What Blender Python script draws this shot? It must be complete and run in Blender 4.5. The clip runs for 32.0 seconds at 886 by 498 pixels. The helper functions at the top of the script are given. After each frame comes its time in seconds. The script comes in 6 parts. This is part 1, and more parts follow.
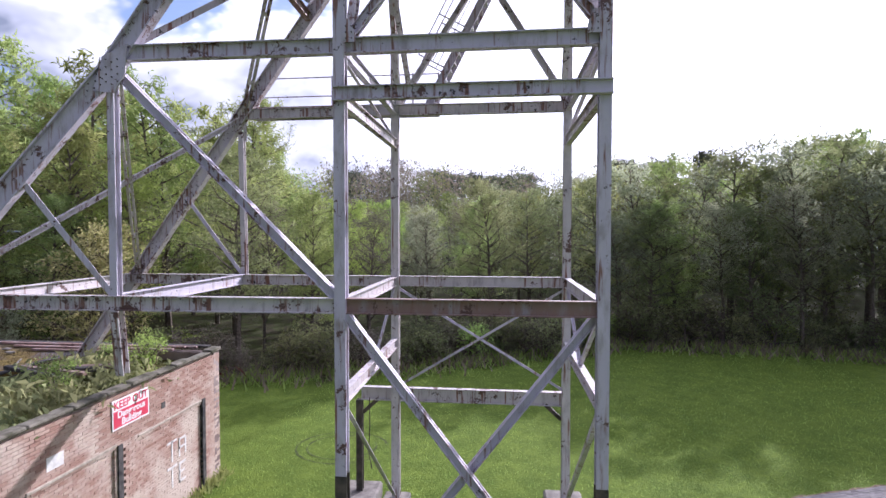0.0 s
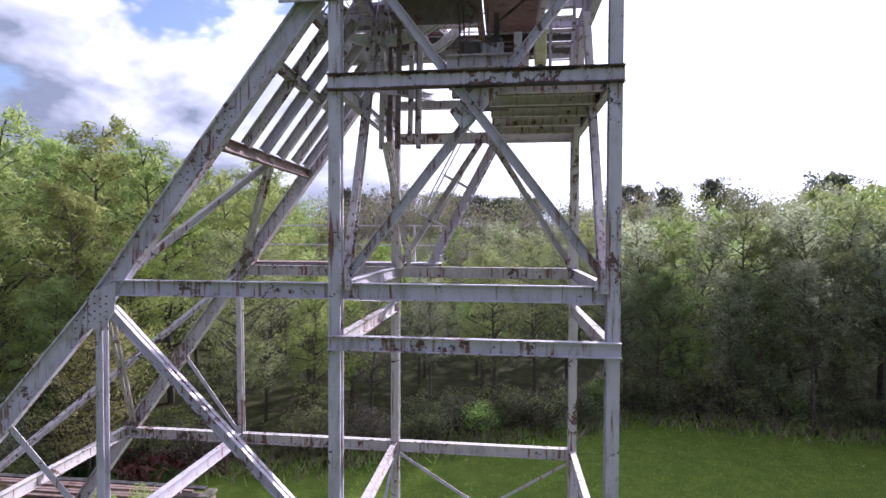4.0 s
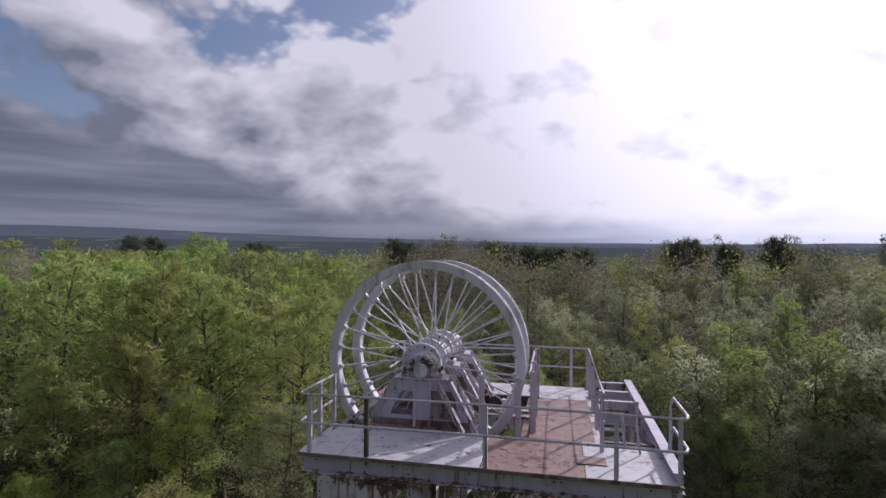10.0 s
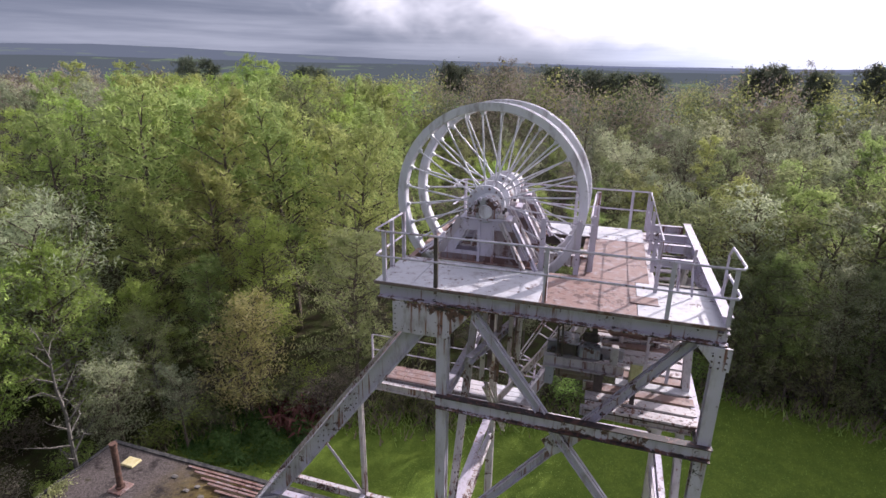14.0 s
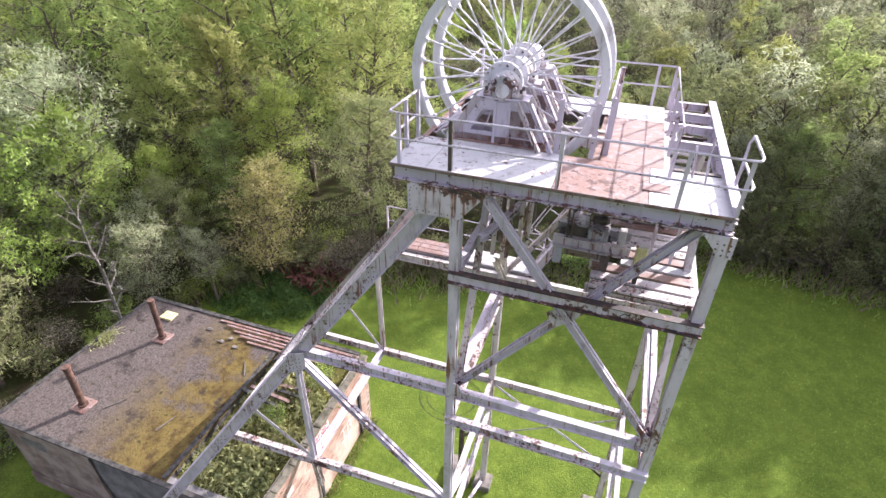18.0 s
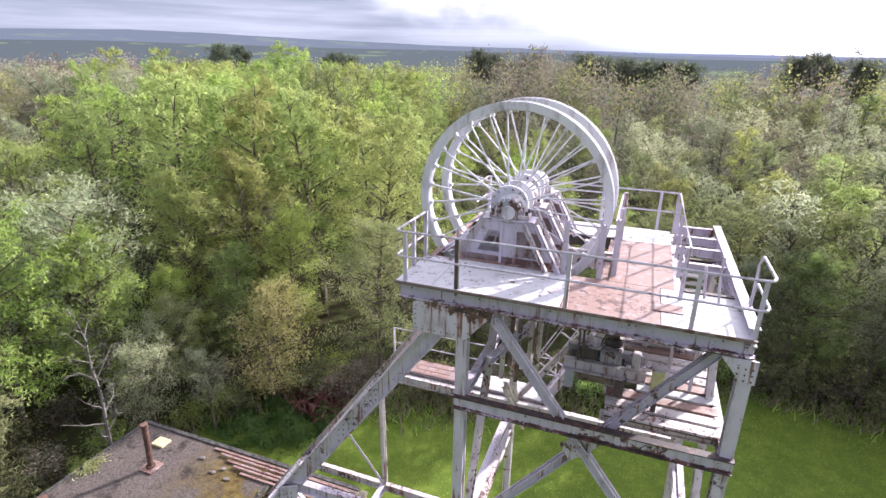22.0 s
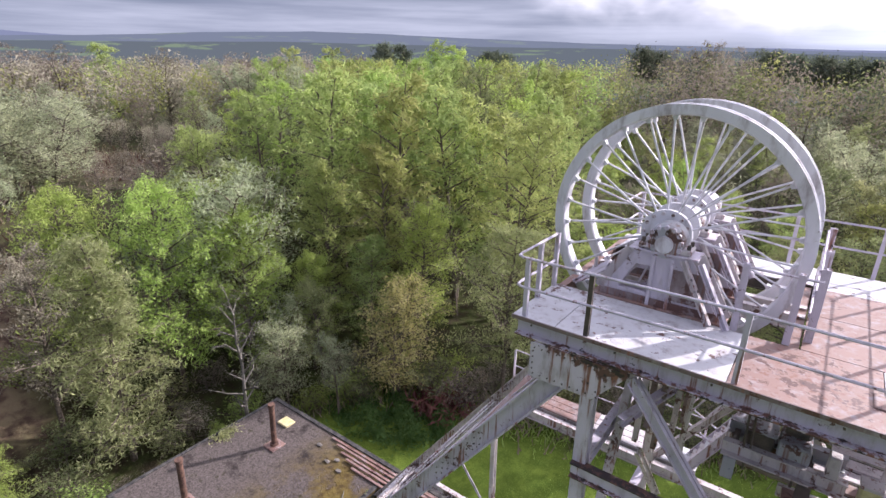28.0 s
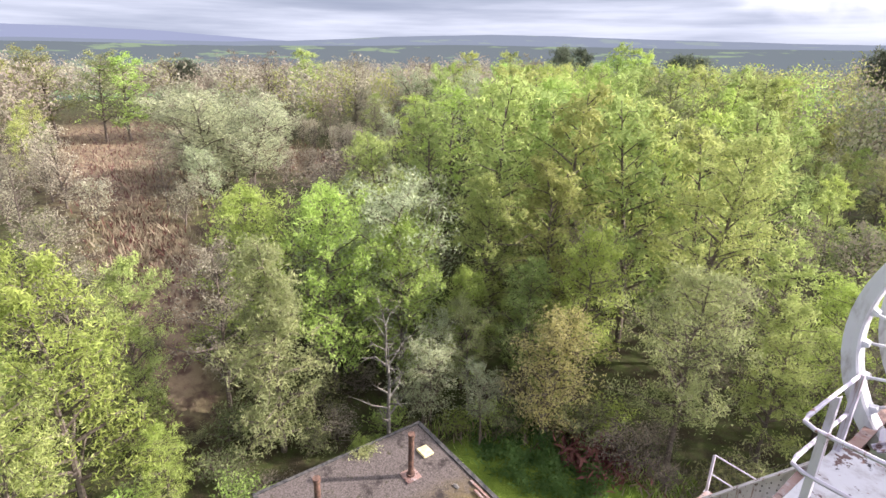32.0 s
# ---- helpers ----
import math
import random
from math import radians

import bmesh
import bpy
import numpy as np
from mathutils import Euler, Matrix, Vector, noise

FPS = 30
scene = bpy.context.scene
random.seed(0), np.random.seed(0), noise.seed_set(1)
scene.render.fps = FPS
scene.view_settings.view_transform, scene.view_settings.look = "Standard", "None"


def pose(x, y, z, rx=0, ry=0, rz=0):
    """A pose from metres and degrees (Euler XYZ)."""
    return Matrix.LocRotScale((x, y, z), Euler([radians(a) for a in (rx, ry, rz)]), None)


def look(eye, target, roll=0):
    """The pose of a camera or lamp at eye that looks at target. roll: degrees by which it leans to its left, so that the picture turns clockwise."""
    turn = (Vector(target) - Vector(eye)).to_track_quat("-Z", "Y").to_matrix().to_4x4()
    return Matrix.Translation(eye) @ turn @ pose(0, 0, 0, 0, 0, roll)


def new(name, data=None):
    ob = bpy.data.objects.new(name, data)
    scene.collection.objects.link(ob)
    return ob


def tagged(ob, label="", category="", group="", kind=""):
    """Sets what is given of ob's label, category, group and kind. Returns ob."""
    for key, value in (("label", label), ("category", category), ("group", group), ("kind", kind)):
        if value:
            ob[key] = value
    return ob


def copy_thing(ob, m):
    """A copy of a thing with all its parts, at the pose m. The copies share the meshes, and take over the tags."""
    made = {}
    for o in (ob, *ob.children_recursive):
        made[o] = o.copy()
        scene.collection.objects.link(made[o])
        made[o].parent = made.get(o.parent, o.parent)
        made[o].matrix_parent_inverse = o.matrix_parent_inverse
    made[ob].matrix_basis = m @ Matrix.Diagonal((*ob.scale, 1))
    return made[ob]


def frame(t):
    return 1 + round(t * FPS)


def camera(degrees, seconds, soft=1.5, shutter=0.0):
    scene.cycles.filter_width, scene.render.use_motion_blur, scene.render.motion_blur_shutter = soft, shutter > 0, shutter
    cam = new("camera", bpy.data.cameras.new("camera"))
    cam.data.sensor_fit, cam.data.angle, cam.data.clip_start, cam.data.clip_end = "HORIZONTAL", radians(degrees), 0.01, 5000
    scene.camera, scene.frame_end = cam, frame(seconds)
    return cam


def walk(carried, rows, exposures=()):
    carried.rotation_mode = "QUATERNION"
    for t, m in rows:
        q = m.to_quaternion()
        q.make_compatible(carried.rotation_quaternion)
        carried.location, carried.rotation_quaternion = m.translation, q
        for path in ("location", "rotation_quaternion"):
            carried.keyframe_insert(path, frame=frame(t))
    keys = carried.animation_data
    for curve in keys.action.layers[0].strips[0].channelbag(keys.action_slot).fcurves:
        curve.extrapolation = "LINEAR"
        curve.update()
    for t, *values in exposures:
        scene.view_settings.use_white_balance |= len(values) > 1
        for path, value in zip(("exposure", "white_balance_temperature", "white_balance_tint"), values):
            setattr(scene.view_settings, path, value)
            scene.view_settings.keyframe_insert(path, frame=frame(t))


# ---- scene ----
cam = camera(79.8, 32.0)
PATH = [
    (0, (-0.272, 0.262, 7.116), (-0.486, 2.25, 7.055), -0.0),
    (0.5, (-0.31, 0.32, 7.54), (-0.525, 2.308, 7.482), -0.0),
    (1, (-0.334, 0.32, 7.99), (-0.545, 2.308, 7.931), -0.2),
    (1.5, (-0.31, 0.374, 8.475), (-0.523, 2.362, 8.42), -0.2),
    (2, (-0.291, 0.483, 8.945), (-0.503, 2.471, 8.896), -0.0),
    (2.5, (-0.267, 0.599, 9.463), (-0.481, 2.587, 9.412), 0.0),
    (3, (-0.269, 0.66, 10.019), (-0.483, 2.648, 9.973), 0.1),
    (3.5, (-0.265, 0.705, 10.592), (-0.49, 2.692, 10.549), 0.1),
    (5.5, (-0.127, 0.977, 13.374), (-0.385, 2.959, 13.31), 0.7),
    (6, (-0.146, 1.064, 14.07), (-0.41, 3.045, 14.013), 0.7),
    (6.5, (-0.182, 1.125, 14.777), (-0.451, 3.106, 14.724), 0.9),
    (7, (-0.171, 1.167, 15.483), (-0.458, 3.146, 15.437), 0.9),
    (7.5, (-0.205, 1.161, 16.222), (-0.502, 3.138, 16.175), 1.1),
    (8, (-0.186, 1.21, 16.956), (-0.508, 3.183, 16.895), 1.1),
    (8.5, (-0.257, 1.238, 17.596), (-0.584, 3.21, 17.539), 1.3),
    (9, (-0.426, 1.299, 18.149), (-0.743, 3.274, 18.109), 1.0),
    (9.5, (-0.324, 1.349, 18.76), (-0.693, 3.314, 18.73), 0.7),
    (10, (-0.273, 1.318, 19.203), (-0.689, 3.274, 19.21), 0.3),
    (10.5, (-0.256, 1.239, 19.501), (-0.694, 3.191, 19.519), 0.2),
    (11, (-0.279, 1.198, 19.656), (-0.727, 3.147, 19.65), 0.2),
    (11.5, (-0.336, 1.198, 19.687), (-0.786, 3.147, 19.641), 0.1),
    (12, (-0.395, 1.216, 19.705), (-0.918, 3.131, 19.465), 0.5),
    (12.5, (-0.41, 1.207, 19.626), (-0.972, 3.107, 19.356), 0.7),
    (13, (-0.394, 1.2, 19.562), (-0.97, 3.073, 19.165), 0.7),
    (13.5, (-0.474, 1.106, 19.546), (-1.038, 2.931, 18.956), 0.8),
    (14, (-0.478, 1.08, 19.507), (-1.049, 2.891, 18.879), 0.8),
    (14.5, (-0.497, 1.045, 19.498), (-1.071, 2.855, 18.87), 0.8),
    (16.5, (-0.428, 1.081, 19.942), (-1.03, 2.884, 19.32), 0.9),
    (17, (-0.465, 1.08, 19.938), (-1.058, 2.842, 19.201), 0.9),
    (17.5, (-0.492, 1.079, 19.895), (-1.063, 2.762, 18.977), 1.1),
    (18, (-0.493, 1.085, 19.914), (-1.034, 2.669, 18.819), 1.0),
    (18.5, (-0.496, 1.077, 19.935), (-1.002, 2.548, 18.678), 1.1),
    (19, (-0.49, 1.061, 19.901), (-0.973, 2.451, 18.547), 1.1),
    (19.5, (-0.48, 1.045, 19.869), (-0.968, 2.436, 18.516), 1.0),
    (20, (-0.464, 1.037, 19.786), (-0.994, 2.525, 18.559), 0.9),
    (20.5, (-0.454, 1.068, 19.694), (-1.029, 2.665, 18.635), 1.0),
    (21, (-0.488, 1.169, 19.659), (-1.102, 2.855, 18.776), 1.0),
    (21.5, (-0.466, 1.233, 19.69), (-1.115, 2.991, 18.991), 0.9),
    (22, (-0.442, 1.209, 19.722), (-1.099, 2.973, 19.049), 1.0),
    (22.5, (-0.442, 1.23, 19.742), (-1.103, 2.993, 19.067), 1.0),
    (23, (-0.497, 1.353, 19.734), (-1.163, 3.115, 19.061), 1.1),
    (23.5, (-0.61, 1.648, 19.745), (-1.281, 3.407, 19.07), 1.0),
    (24, (-0.749, 1.971, 19.759), (-1.424, 3.729, 19.084), 1.1),
    (24.5, (-0.869, 2.371, 19.79), (-1.548, 4.127, 19.115), 1.1),
    (25, (-0.907, 2.591, 19.807), (-1.591, 4.345, 19.131), 1.1),
    (25.5, (-0.883, 2.618, 19.808), (-1.547, 4.38, 19.134), 1.2),
    (27.5, (-0.845, 2.804, 19.648), (-1.595, 4.525, 18.958), 1.0),
    (28, (-0.898, 2.729, 19.612), (-2.012, 4.242, 18.927), 0.9),
    (28.5, (-0.951, 2.852, 19.578), (-2.327, 4.129, 18.887), 0.8),
    (29, (-0.959, 2.848, 19.582), (-2.408, 4.04, 18.891), 0.8),
    (29.5, (-1.0, 2.887, 19.622), (-2.473, 4.049, 18.93), 0.7),
    (30, (-1.181, 2.975, 19.683), (-2.669, 4.12, 18.994), 0.8),
    (30.5, (-1.52, 3.268, 19.731), (-3.02, 4.398, 19.043), 0.8),
    (31, (-1.943, 3.599, 19.781), (-3.453, 4.716, 19.093), 0.7),
    (31.5, (-2.454, 4.002, 19.804), (-3.972, 5.108, 19.116), 0.7),
    (32, (-3.014, 4.341, 19.888), (-4.537, 5.441, 19.203), 0.8),
]

EXPOSURES = [(0.0, 0.54, 5650, 28), (3.0, 0.54, 5650, 28), (6.0, 0.36, 5700, 28), (9.0, -0.6, 6000, 26), (10.5, -0.62, 6000, 26), (13.0, -0.12, 6100, 25), (16.5, 0.98, 6200, 24), (19.0, 1.22, 6250, 23),
             (22.0, 1.08, 6150, 23), (25.5, 0.95, 6050, 24), (28.0, 0.68, 6100, 25), (29.2, 1.08, 6350, 20), (32.0, 1.3, 6450, 20)]
walk(cam, [(t, look(eye, target, roll)) for t, eye, target, roll in PATH], EXPOSURES)

# ---- sky, sun ----
SUN_AZ, SUN_EL = radians(32.2), radians(28)   # from +y towards +x; height
TO_SUN = Vector((math.sin(SUN_AZ) * math.cos(SUN_EL), math.cos(SUN_AZ) * math.cos(SUN_EL), math.sin(SUN_EL)))


def build_world():
    world = bpy.data.worlds.new("sky")
    scene.world = world
    world.use_nodes = True
    nt = world.node_tree
    nt.nodes.clear()
    N, L = nt.nodes.new, nt.links.new
    sky = N("ShaderNodeTexSky")
    sky.sky_type = "NISHITA"
    sky.sun_disc = False
    sky.sun_elevation, sky.sun_rotation = SUN_EL, SUN_AZ
    sky.air_density, sky.dust_density = 1.0, 2.0
    co = N("ShaderNodeTexCoord")

    def ramp(value, lo, hi, to_lo=0.0, to_hi=1.0):
        r = N("ShaderNodeMapRange"); r.interpolation_type = "SMOOTHSTEP"
        for key, v in (("From Min", lo), ("From Max", hi), ("To Min", to_lo), ("To Max", to_hi)):
            r.inputs[key].default_value = v
        L(value, r.inputs["Value"])
        return r.outputs[0]

    def calc(op, a, b=0.0, c=0.0, clamp=False):
        n = N("ShaderNodeMath"); n.operation = op; n.use_clamp = clamp
        for k, v in enumerate((a, b, c)):
            if isinstance(v, (int, float)):
                n.inputs[k].default_value = v
            else:
                L(v, n.inputs[k])
        return n.outputs[0]

    def vec(op, a, b):
        n = N("ShaderNodeVectorMath"); n.operation = op
        L(a, n.inputs[0])
        if isinstance(b, tuple):
            n.inputs[1].default_value = b
        else:
            L(b, n.inputs[1])
        return n.outputs[0]

    # cumulus: billows over the directions, squeezed towards the horizon
    flat = vec("MULTIPLY", co.outputs["Generated"], (1.0, 1.0, 1.7))
    warp = N("ShaderNodeTexNoise"); warp.inputs["Scale"].default_value = 3.0; warp.inputs["Detail"].default_value = 3
    L(flat, warp.inputs["Vector"])
    bend = vec("MULTIPLY", vec("SUBTRACT", warp.outputs["Color"], (0.5, 0.5, 0.5)), (0.1, 0.1, 0.1))
    flat = vec("ADD", flat, bend)

    def density(p):
        big = N("ShaderNodeTexNoise"); big.inputs["Scale"].default_value = 2.3; big.inputs["Detail"].default_value = 6; big.inputs["Roughness"].default_value = 0.5
        puff = N("ShaderNodeTexVoronoi"); puff.feature = "SMOOTH_F1"; puff.inputs["Scale"].default_value = 5.5; puff.inputs["Detail"].default_value = 3.0
        puff.inputs["Roughness"].default_value = 0.5; puff.inputs["Lacunarity"].default_value = 2.3; puff.inputs["Smoothness"].default_value = 0.7
        L(p, big.inputs["Vector"]); L(p, puff.inputs["Vector"])
        return calc("MULTIPLY_ADD", puff.outputs["Distance"], -0.46, calc("ADD", big.outputs["Fac"], 0.285))

    here = density(flat)
    sunward = density(vec("ADD", flat, tuple(TO_SUN * 0.05 + Vector((0, 0, 0.07)))))
    sep = N("ShaderNodeSeparateXYZ")
    L(co.outputs["Generated"], sep.inputs[0])
    up = sep.outputs["Z"]
    dot = N("ShaderNodeVectorMath"); dot.operation = "DOT_PRODUCT"; dot.inputs[1].default_value = TO_SUN
    L(co.outputs["Generated"], dot.inputs[0])
    sunny = dot.outputs["Value"]
    # cumulus: closes towards the horizon, greyer away from the sun
    cover_fac = ramp(calc("ADD", here, ramp(up, 0.0, 0.4, 0.36, 0.0)), 0.25, 0.38)
    away = ramp(sunny, 0.45, 0.84, 1.0, 0.0)
    base = calc("MULTIPLY", ramp(up, 0.12, 0.42, 1.0, 0.0), away)
    relief = calc("MULTIPLY", calc("SUBTRACT", here, sunward), 2.0)
    wide = ramp(sunny, 0.3, 0.9, 0.0, 0.55)
    lit = calc("ADD", calc("ADD", relief, wide), calc("MULTIPLY_ADD", base, -0.42, 0.68), 0.0, True)
    grey = N("ShaderNodeMix"); grey.data_type = "RGBA"
    grey.inputs["A"].default_value = (0.25, 0.285, 0.34, 1); grey.inputs["B"].default_value = (1.0, 1.01, 1.04, 1)
    L(lit, grey.inputs["Factor"])
    cloud = N("ShaderNodeVectorMath"); cloud.operation = "SCALE"
    L(grey.outputs["Result"], cloud.inputs[0]); L(calc("MULTIPLY", ramp(sunny, 0.7, 0.99, 1.0, 1.75), ramp(sunny, -0.4, 0.4, 0.42, 1.0)), cloud.inputs["Scale"])
    dim = N("ShaderNodeVectorMath"); dim.operation = "SCALE"; dim.inputs["Scale"].default_value = 0.13
    L(sky.outputs[0], dim.inputs[0])
    mix = N("ShaderNodeMix"); mix.data_type = "RGBA"
    L(cover_fac, mix.inputs["Factor"]); L(dim.outputs[0], mix.inputs["A"]); L(cloud.outputs[0], mix.inputs["B"])
    # low rain-grey layer with long streaks over the horizon, higher away from the sun
    streaks = N("ShaderNodeTexNoise"); streaks.inputs["Scale"].default_value = 1.7; streaks.inputs["Detail"].default_value = 6; streaks.inputs["Roughness"].default_value = 0.55
    L(vec("MULTIPLY", co.outputs["Generated"], (1.0, 1.0, 15.0)), streaks.inputs["Vector"])
    edge = N("ShaderNodeTexNoise"); edge.inputs["Scale"].default_value = 6.0; edge.inputs["Detail"].default_value = 7
    L(flat, edge.inputs["Vector"])
    roof_z = calc("ADD", ramp(sunny, 0.2, 0.66, 0.19, 0.055), calc("MULTIPLY_ADD", edge.outputs["Fac"], 0.12, -0.06))
    low = calc("MULTIPLY", ramp(calc("SUBTRACT", up, roof_z), -0.035, 0.03, 1.0, 0.0), ramp(sunny, 0.78, 0.94, 1.0, 0.3))
    rain = N("ShaderNodeMix"); rain.data_type = "RGBA"
    rain.inputs["A"].default_value = (0.165, 0.195, 0.245, 1); rain.inputs["B"].default_value = (0.43, 0.465, 0.52, 1)
    L(ramp(streaks.outputs["Fac"], 0.28, 0.82), rain.inputs["Factor"])
    gleam = N("ShaderNodeVectorMath"); gleam.operation = "SCALE"
    L(rain.outputs["Result"], gleam.inputs[0]); L(ramp(sunny, 0.66, 0.93, 1.0, 3.0), gleam.inputs["Scale"])
    whole = N("ShaderNodeMix"); whole.data_type = "RGBA"
    L(low, whole.inputs["Factor"]); L(mix.outputs["Result"], whole.inputs["A"]); L(gleam.outputs[0], whole.inputs["B"])
    bg = N("ShaderNodeBackground"); bg.inputs["Strength"].default_value = 1.0
    out = N("ShaderNodeOutputWorld")
    L(whole.outputs["Result"], bg.inputs["Color"]); L(bg.outputs[0], out.inputs[0])


build_world()
sun_data = bpy.data.lights.new("sun", "SUN")
sun_data.energy, sun_data.angle, sun_data.color = 5.0, radians(0.6), (1.0, 0.95, 0.86)
sun = new("sun", sun_data)
sun.matrix_world = look(TO_SUN * 100, (0, 0, 0))

# ---- materials ----
def mat_base(name, rough=0.7, metal=0.0):
    m = bpy.data.materials.new(name)
    m.use_nodes = True
    nt = m.node_tree
    b = nt.nodes["Principled BSDF"]
    b.inputs["Roughness"].default_value, b.inputs["Metallic"].default_value = rough, metal
    if rough >= 0.85:
        b.inputs["Specular IOR Level"].default_value = 0.12
    return m, nt, b


def noise_node(nt, scale, detail=5, rough=0.55, stretch=None):
    co = nt.nodes.new("ShaderNodeTexCoord")
    n = nt.nodes.new("ShaderNodeTexNoise")
    n.inputs["Scale"].default_value, n.inputs["Detail"].default_value, n.inputs["Roughness"].default_value = scale, detail, rough
    if stretch:
        mp = nt.nodes.new("ShaderNodeMapping")
        mp.inputs["Scale"].default_value = stretch
        nt.links.new(co.outputs["Object"], mp.inputs[0])
        nt.links.new(mp.outputs[0], n.inputs["Vector"])
    else:
        nt.links.new(co.outputs["Object"], n.inputs["Vector"])
    return n.outputs["Fac"]


def step_node(nt, value, lo, hi):
    r = nt.nodes.new("ShaderNodeMapRange")
    r.interpolation_type = "SMOOTHSTEP"
    r.inputs["From Min"].default_value, r.inputs["From Max"].default_value = lo, hi
    nt.links.new(value, r.inputs["Value"])
    return r.outputs[0]


def blend(nt, fac, a, b):
    mx = nt.nodes.new("ShaderNodeMix")
    mx.data_type = "RGBA"
    if isinstance(fac, float):
        mx.inputs["Factor"].default_value = fac
    else:
        nt.links.new(fac, mx.inputs["Factor"])
    for key, v in (("A", a), ("B", b)):
        if isinstance(v, tuple):
            mx.inputs[key].default_value = (*v, 1)
        else:
            nt.links.new(v, mx.inputs[key])
    return mx.outputs["Result"]


def bump(nt, b, height, strength=0.3, distance=0.01):
    bp = nt.nodes.new("ShaderNodeBump")
    bp.inputs["Strength"].default_value, bp.inputs["Distance"].default_value = strength, distance
    nt.links.new(height, bp.inputs["Height"])
    nt.links.new(bp.outputs[0], b.inputs["Normal"])


def painted_steel(name, paint=(0.52, 0.485, 0.57), worn=(0.605, 0.67), streak=(0.53, 0.69), edges=()):
    """Old white paint over rusting steel: chips in patches, runs, grime, and rust eating in from the edges."""
    m, nt, b = mat_base(name, 0.55)
    tone = noise_node(nt, 0.9, 4)
    c = blend(nt, tone, tuple(v * 0.78 for v in paint), tuple(min(1, v * 1.12) for v in paint))
    grime = step_node(nt, noise_node(nt, 5, 7, 0.65, (1, 1, 0.35)), 0.46, 0.75)
    c = blend(nt, grime, c, (0.30, 0.27, 0.28))

    def math_node(op, a, v):
        n = nt.nodes.new("ShaderNodeMath"); n.operation = op
        nt.links.new(a, n.inputs[0])
        if isinstance(v, float):
            n.inputs[1].default_value = v
        else:
            nt.links.new(v, n.inputs[1])
        return n.outputs[0]

    # where the paint has held and where it has gone
    gone = math_node("MULTIPLY", math_node("SUBTRACT", noise_node(nt, 0.8, 3), 0.5), 0.38)
    if edges:
        sep = nt.nodes.new("ShaderNodeSeparateXYZ")
        co = nt.nodes.new("ShaderNodeTexCoord")
        nt.links.new(co.outputs["Object"], sep.inputs[0])
        for z0, reach, force in edges:
            near = nt.nodes.new("ShaderNodeMapRange")
            near.inputs["From Min"].default_value, near.inputs["From Max"].default_value = 0.0, reach
            near.inputs["To Min"].default_value, near.inputs["To Max"].default_value = force, 0.0
            nt.links.new(math_node("ABSOLUTE", math_node("SUBTRACT", sep.outputs["Z"], z0), 0.0), near.inputs["Value"])
            gone = math_node("ADD", gone, near.outputs[0])
    run = step_node(nt, math_node("ADD", noise_node(nt, 4, 6, 0.6, (3.2, 3.2, 0.2)), gone), streak[0] + 0.03, streak[1])
    c = blend(nt, run, c, (0.19, 0.085, 0.06))
    chip_n = math_node("ADD", noise_node(nt, 4.2, 10, 0.72), gone)
    chip = step_node(nt, chip_n, worn[0] + 0.015, worn[0] + 0.04)
    c = blend(nt, chip, c, (0.10, 0.05, 0.042))
    deep = step_node(nt, math_node("ADD", noise_node(nt, 9, 7, 0.65), gone), worn[1], worn[1] + 0.03)
    c = blend(nt, deep, c, (0.03, 0.022, 0.024))
    nt.links.new(c, b.inputs["Base Color"])
    bump(nt, b, chip_n, 0.25, 0.006)
    return m


def plain(name, lo, hi, scale=3.0, rough=0.8, metal=0.0, relief=0.2, detail=8):
    m, nt, b = mat_base(name, rough, metal)
    n = noise_node(nt, scale, detail, 0.62)
    nt.links.new(blend(nt, step_node(nt, n, 0.3, 0.7), lo, hi), b.inputs["Base Color"])
    bump(nt, b, n, relief, 0.02)
    return m


def leaf_material(name, lo, hi, back=0.5):
    m = bpy.data.materials.new(name)
    m.use_nodes = True
    nt = m.node_tree
    nt.nodes.clear()
    N, L = nt.nodes.new, nt.links.new
    geo, info = N("ShaderNodeNewGeometry"), N("ShaderNodeObjectInfo")
    lo, hi = tuple(v * 1.18 for v in lo), tuple(v * 0.85 for v in hi)
    c = blend(nt, geo.outputs["Random Per Island"], lo, hi)
    clump = step_node(nt, noise_node(nt, 0.55, 3, 0.5), 0.3, 0.7)
    c = blend(nt, clump, tuple(v * 0.8 for v in lo), c)
    hsv = N("ShaderNodeHueSaturation")
    hue = N("ShaderNodeMapRange"); hue.inputs["To Min"].default_value, hue.inputs["To Max"].default_value = 0.467, 0.512
    val = N("ShaderNodeMapRange"); val.inputs["To Min"].default_value, val.inputs["To Max"].default_value = 0.8, 1.3
    mul = N("ShaderNodeMath"); mul.operation = "MULTIPLY"; mul.inputs[1].default_value = 7.31
    frac = N("ShaderNodeMath"); frac.operation = "FRACT"
    L(info.outputs["Random"], hue.inputs["Value"]); L(info.outputs["Random"], mul.inputs[0]); L(mul.outputs[0], frac.inputs[0]); L(frac.outputs[0], val.inputs["Value"])
    hsv.inputs["Saturation"].default_value = 0.86
    L(hue.outputs[0], hsv.inputs["Hue"]); L(val.outputs[0], hsv.inputs["Value"]); L(c, hsv.inputs["Color"])
    d, t = N("ShaderNodeBsdfDiffuse"), N("ShaderNodeBsdfTranslucent")
    L(hsv.outputs[0], d.inputs[0]); L(hsv.outputs[0], t.inputs[0])
    mx, out = N("ShaderNodeMixShader"), N("ShaderNodeOutputMaterial")
    mx.inputs[0].default_value = back
    L(d.outputs[0], mx.inputs[1]); L(t.outputs[0], mx.inputs[2]); L(mx.outputs[0], out.inputs[0])
    return m


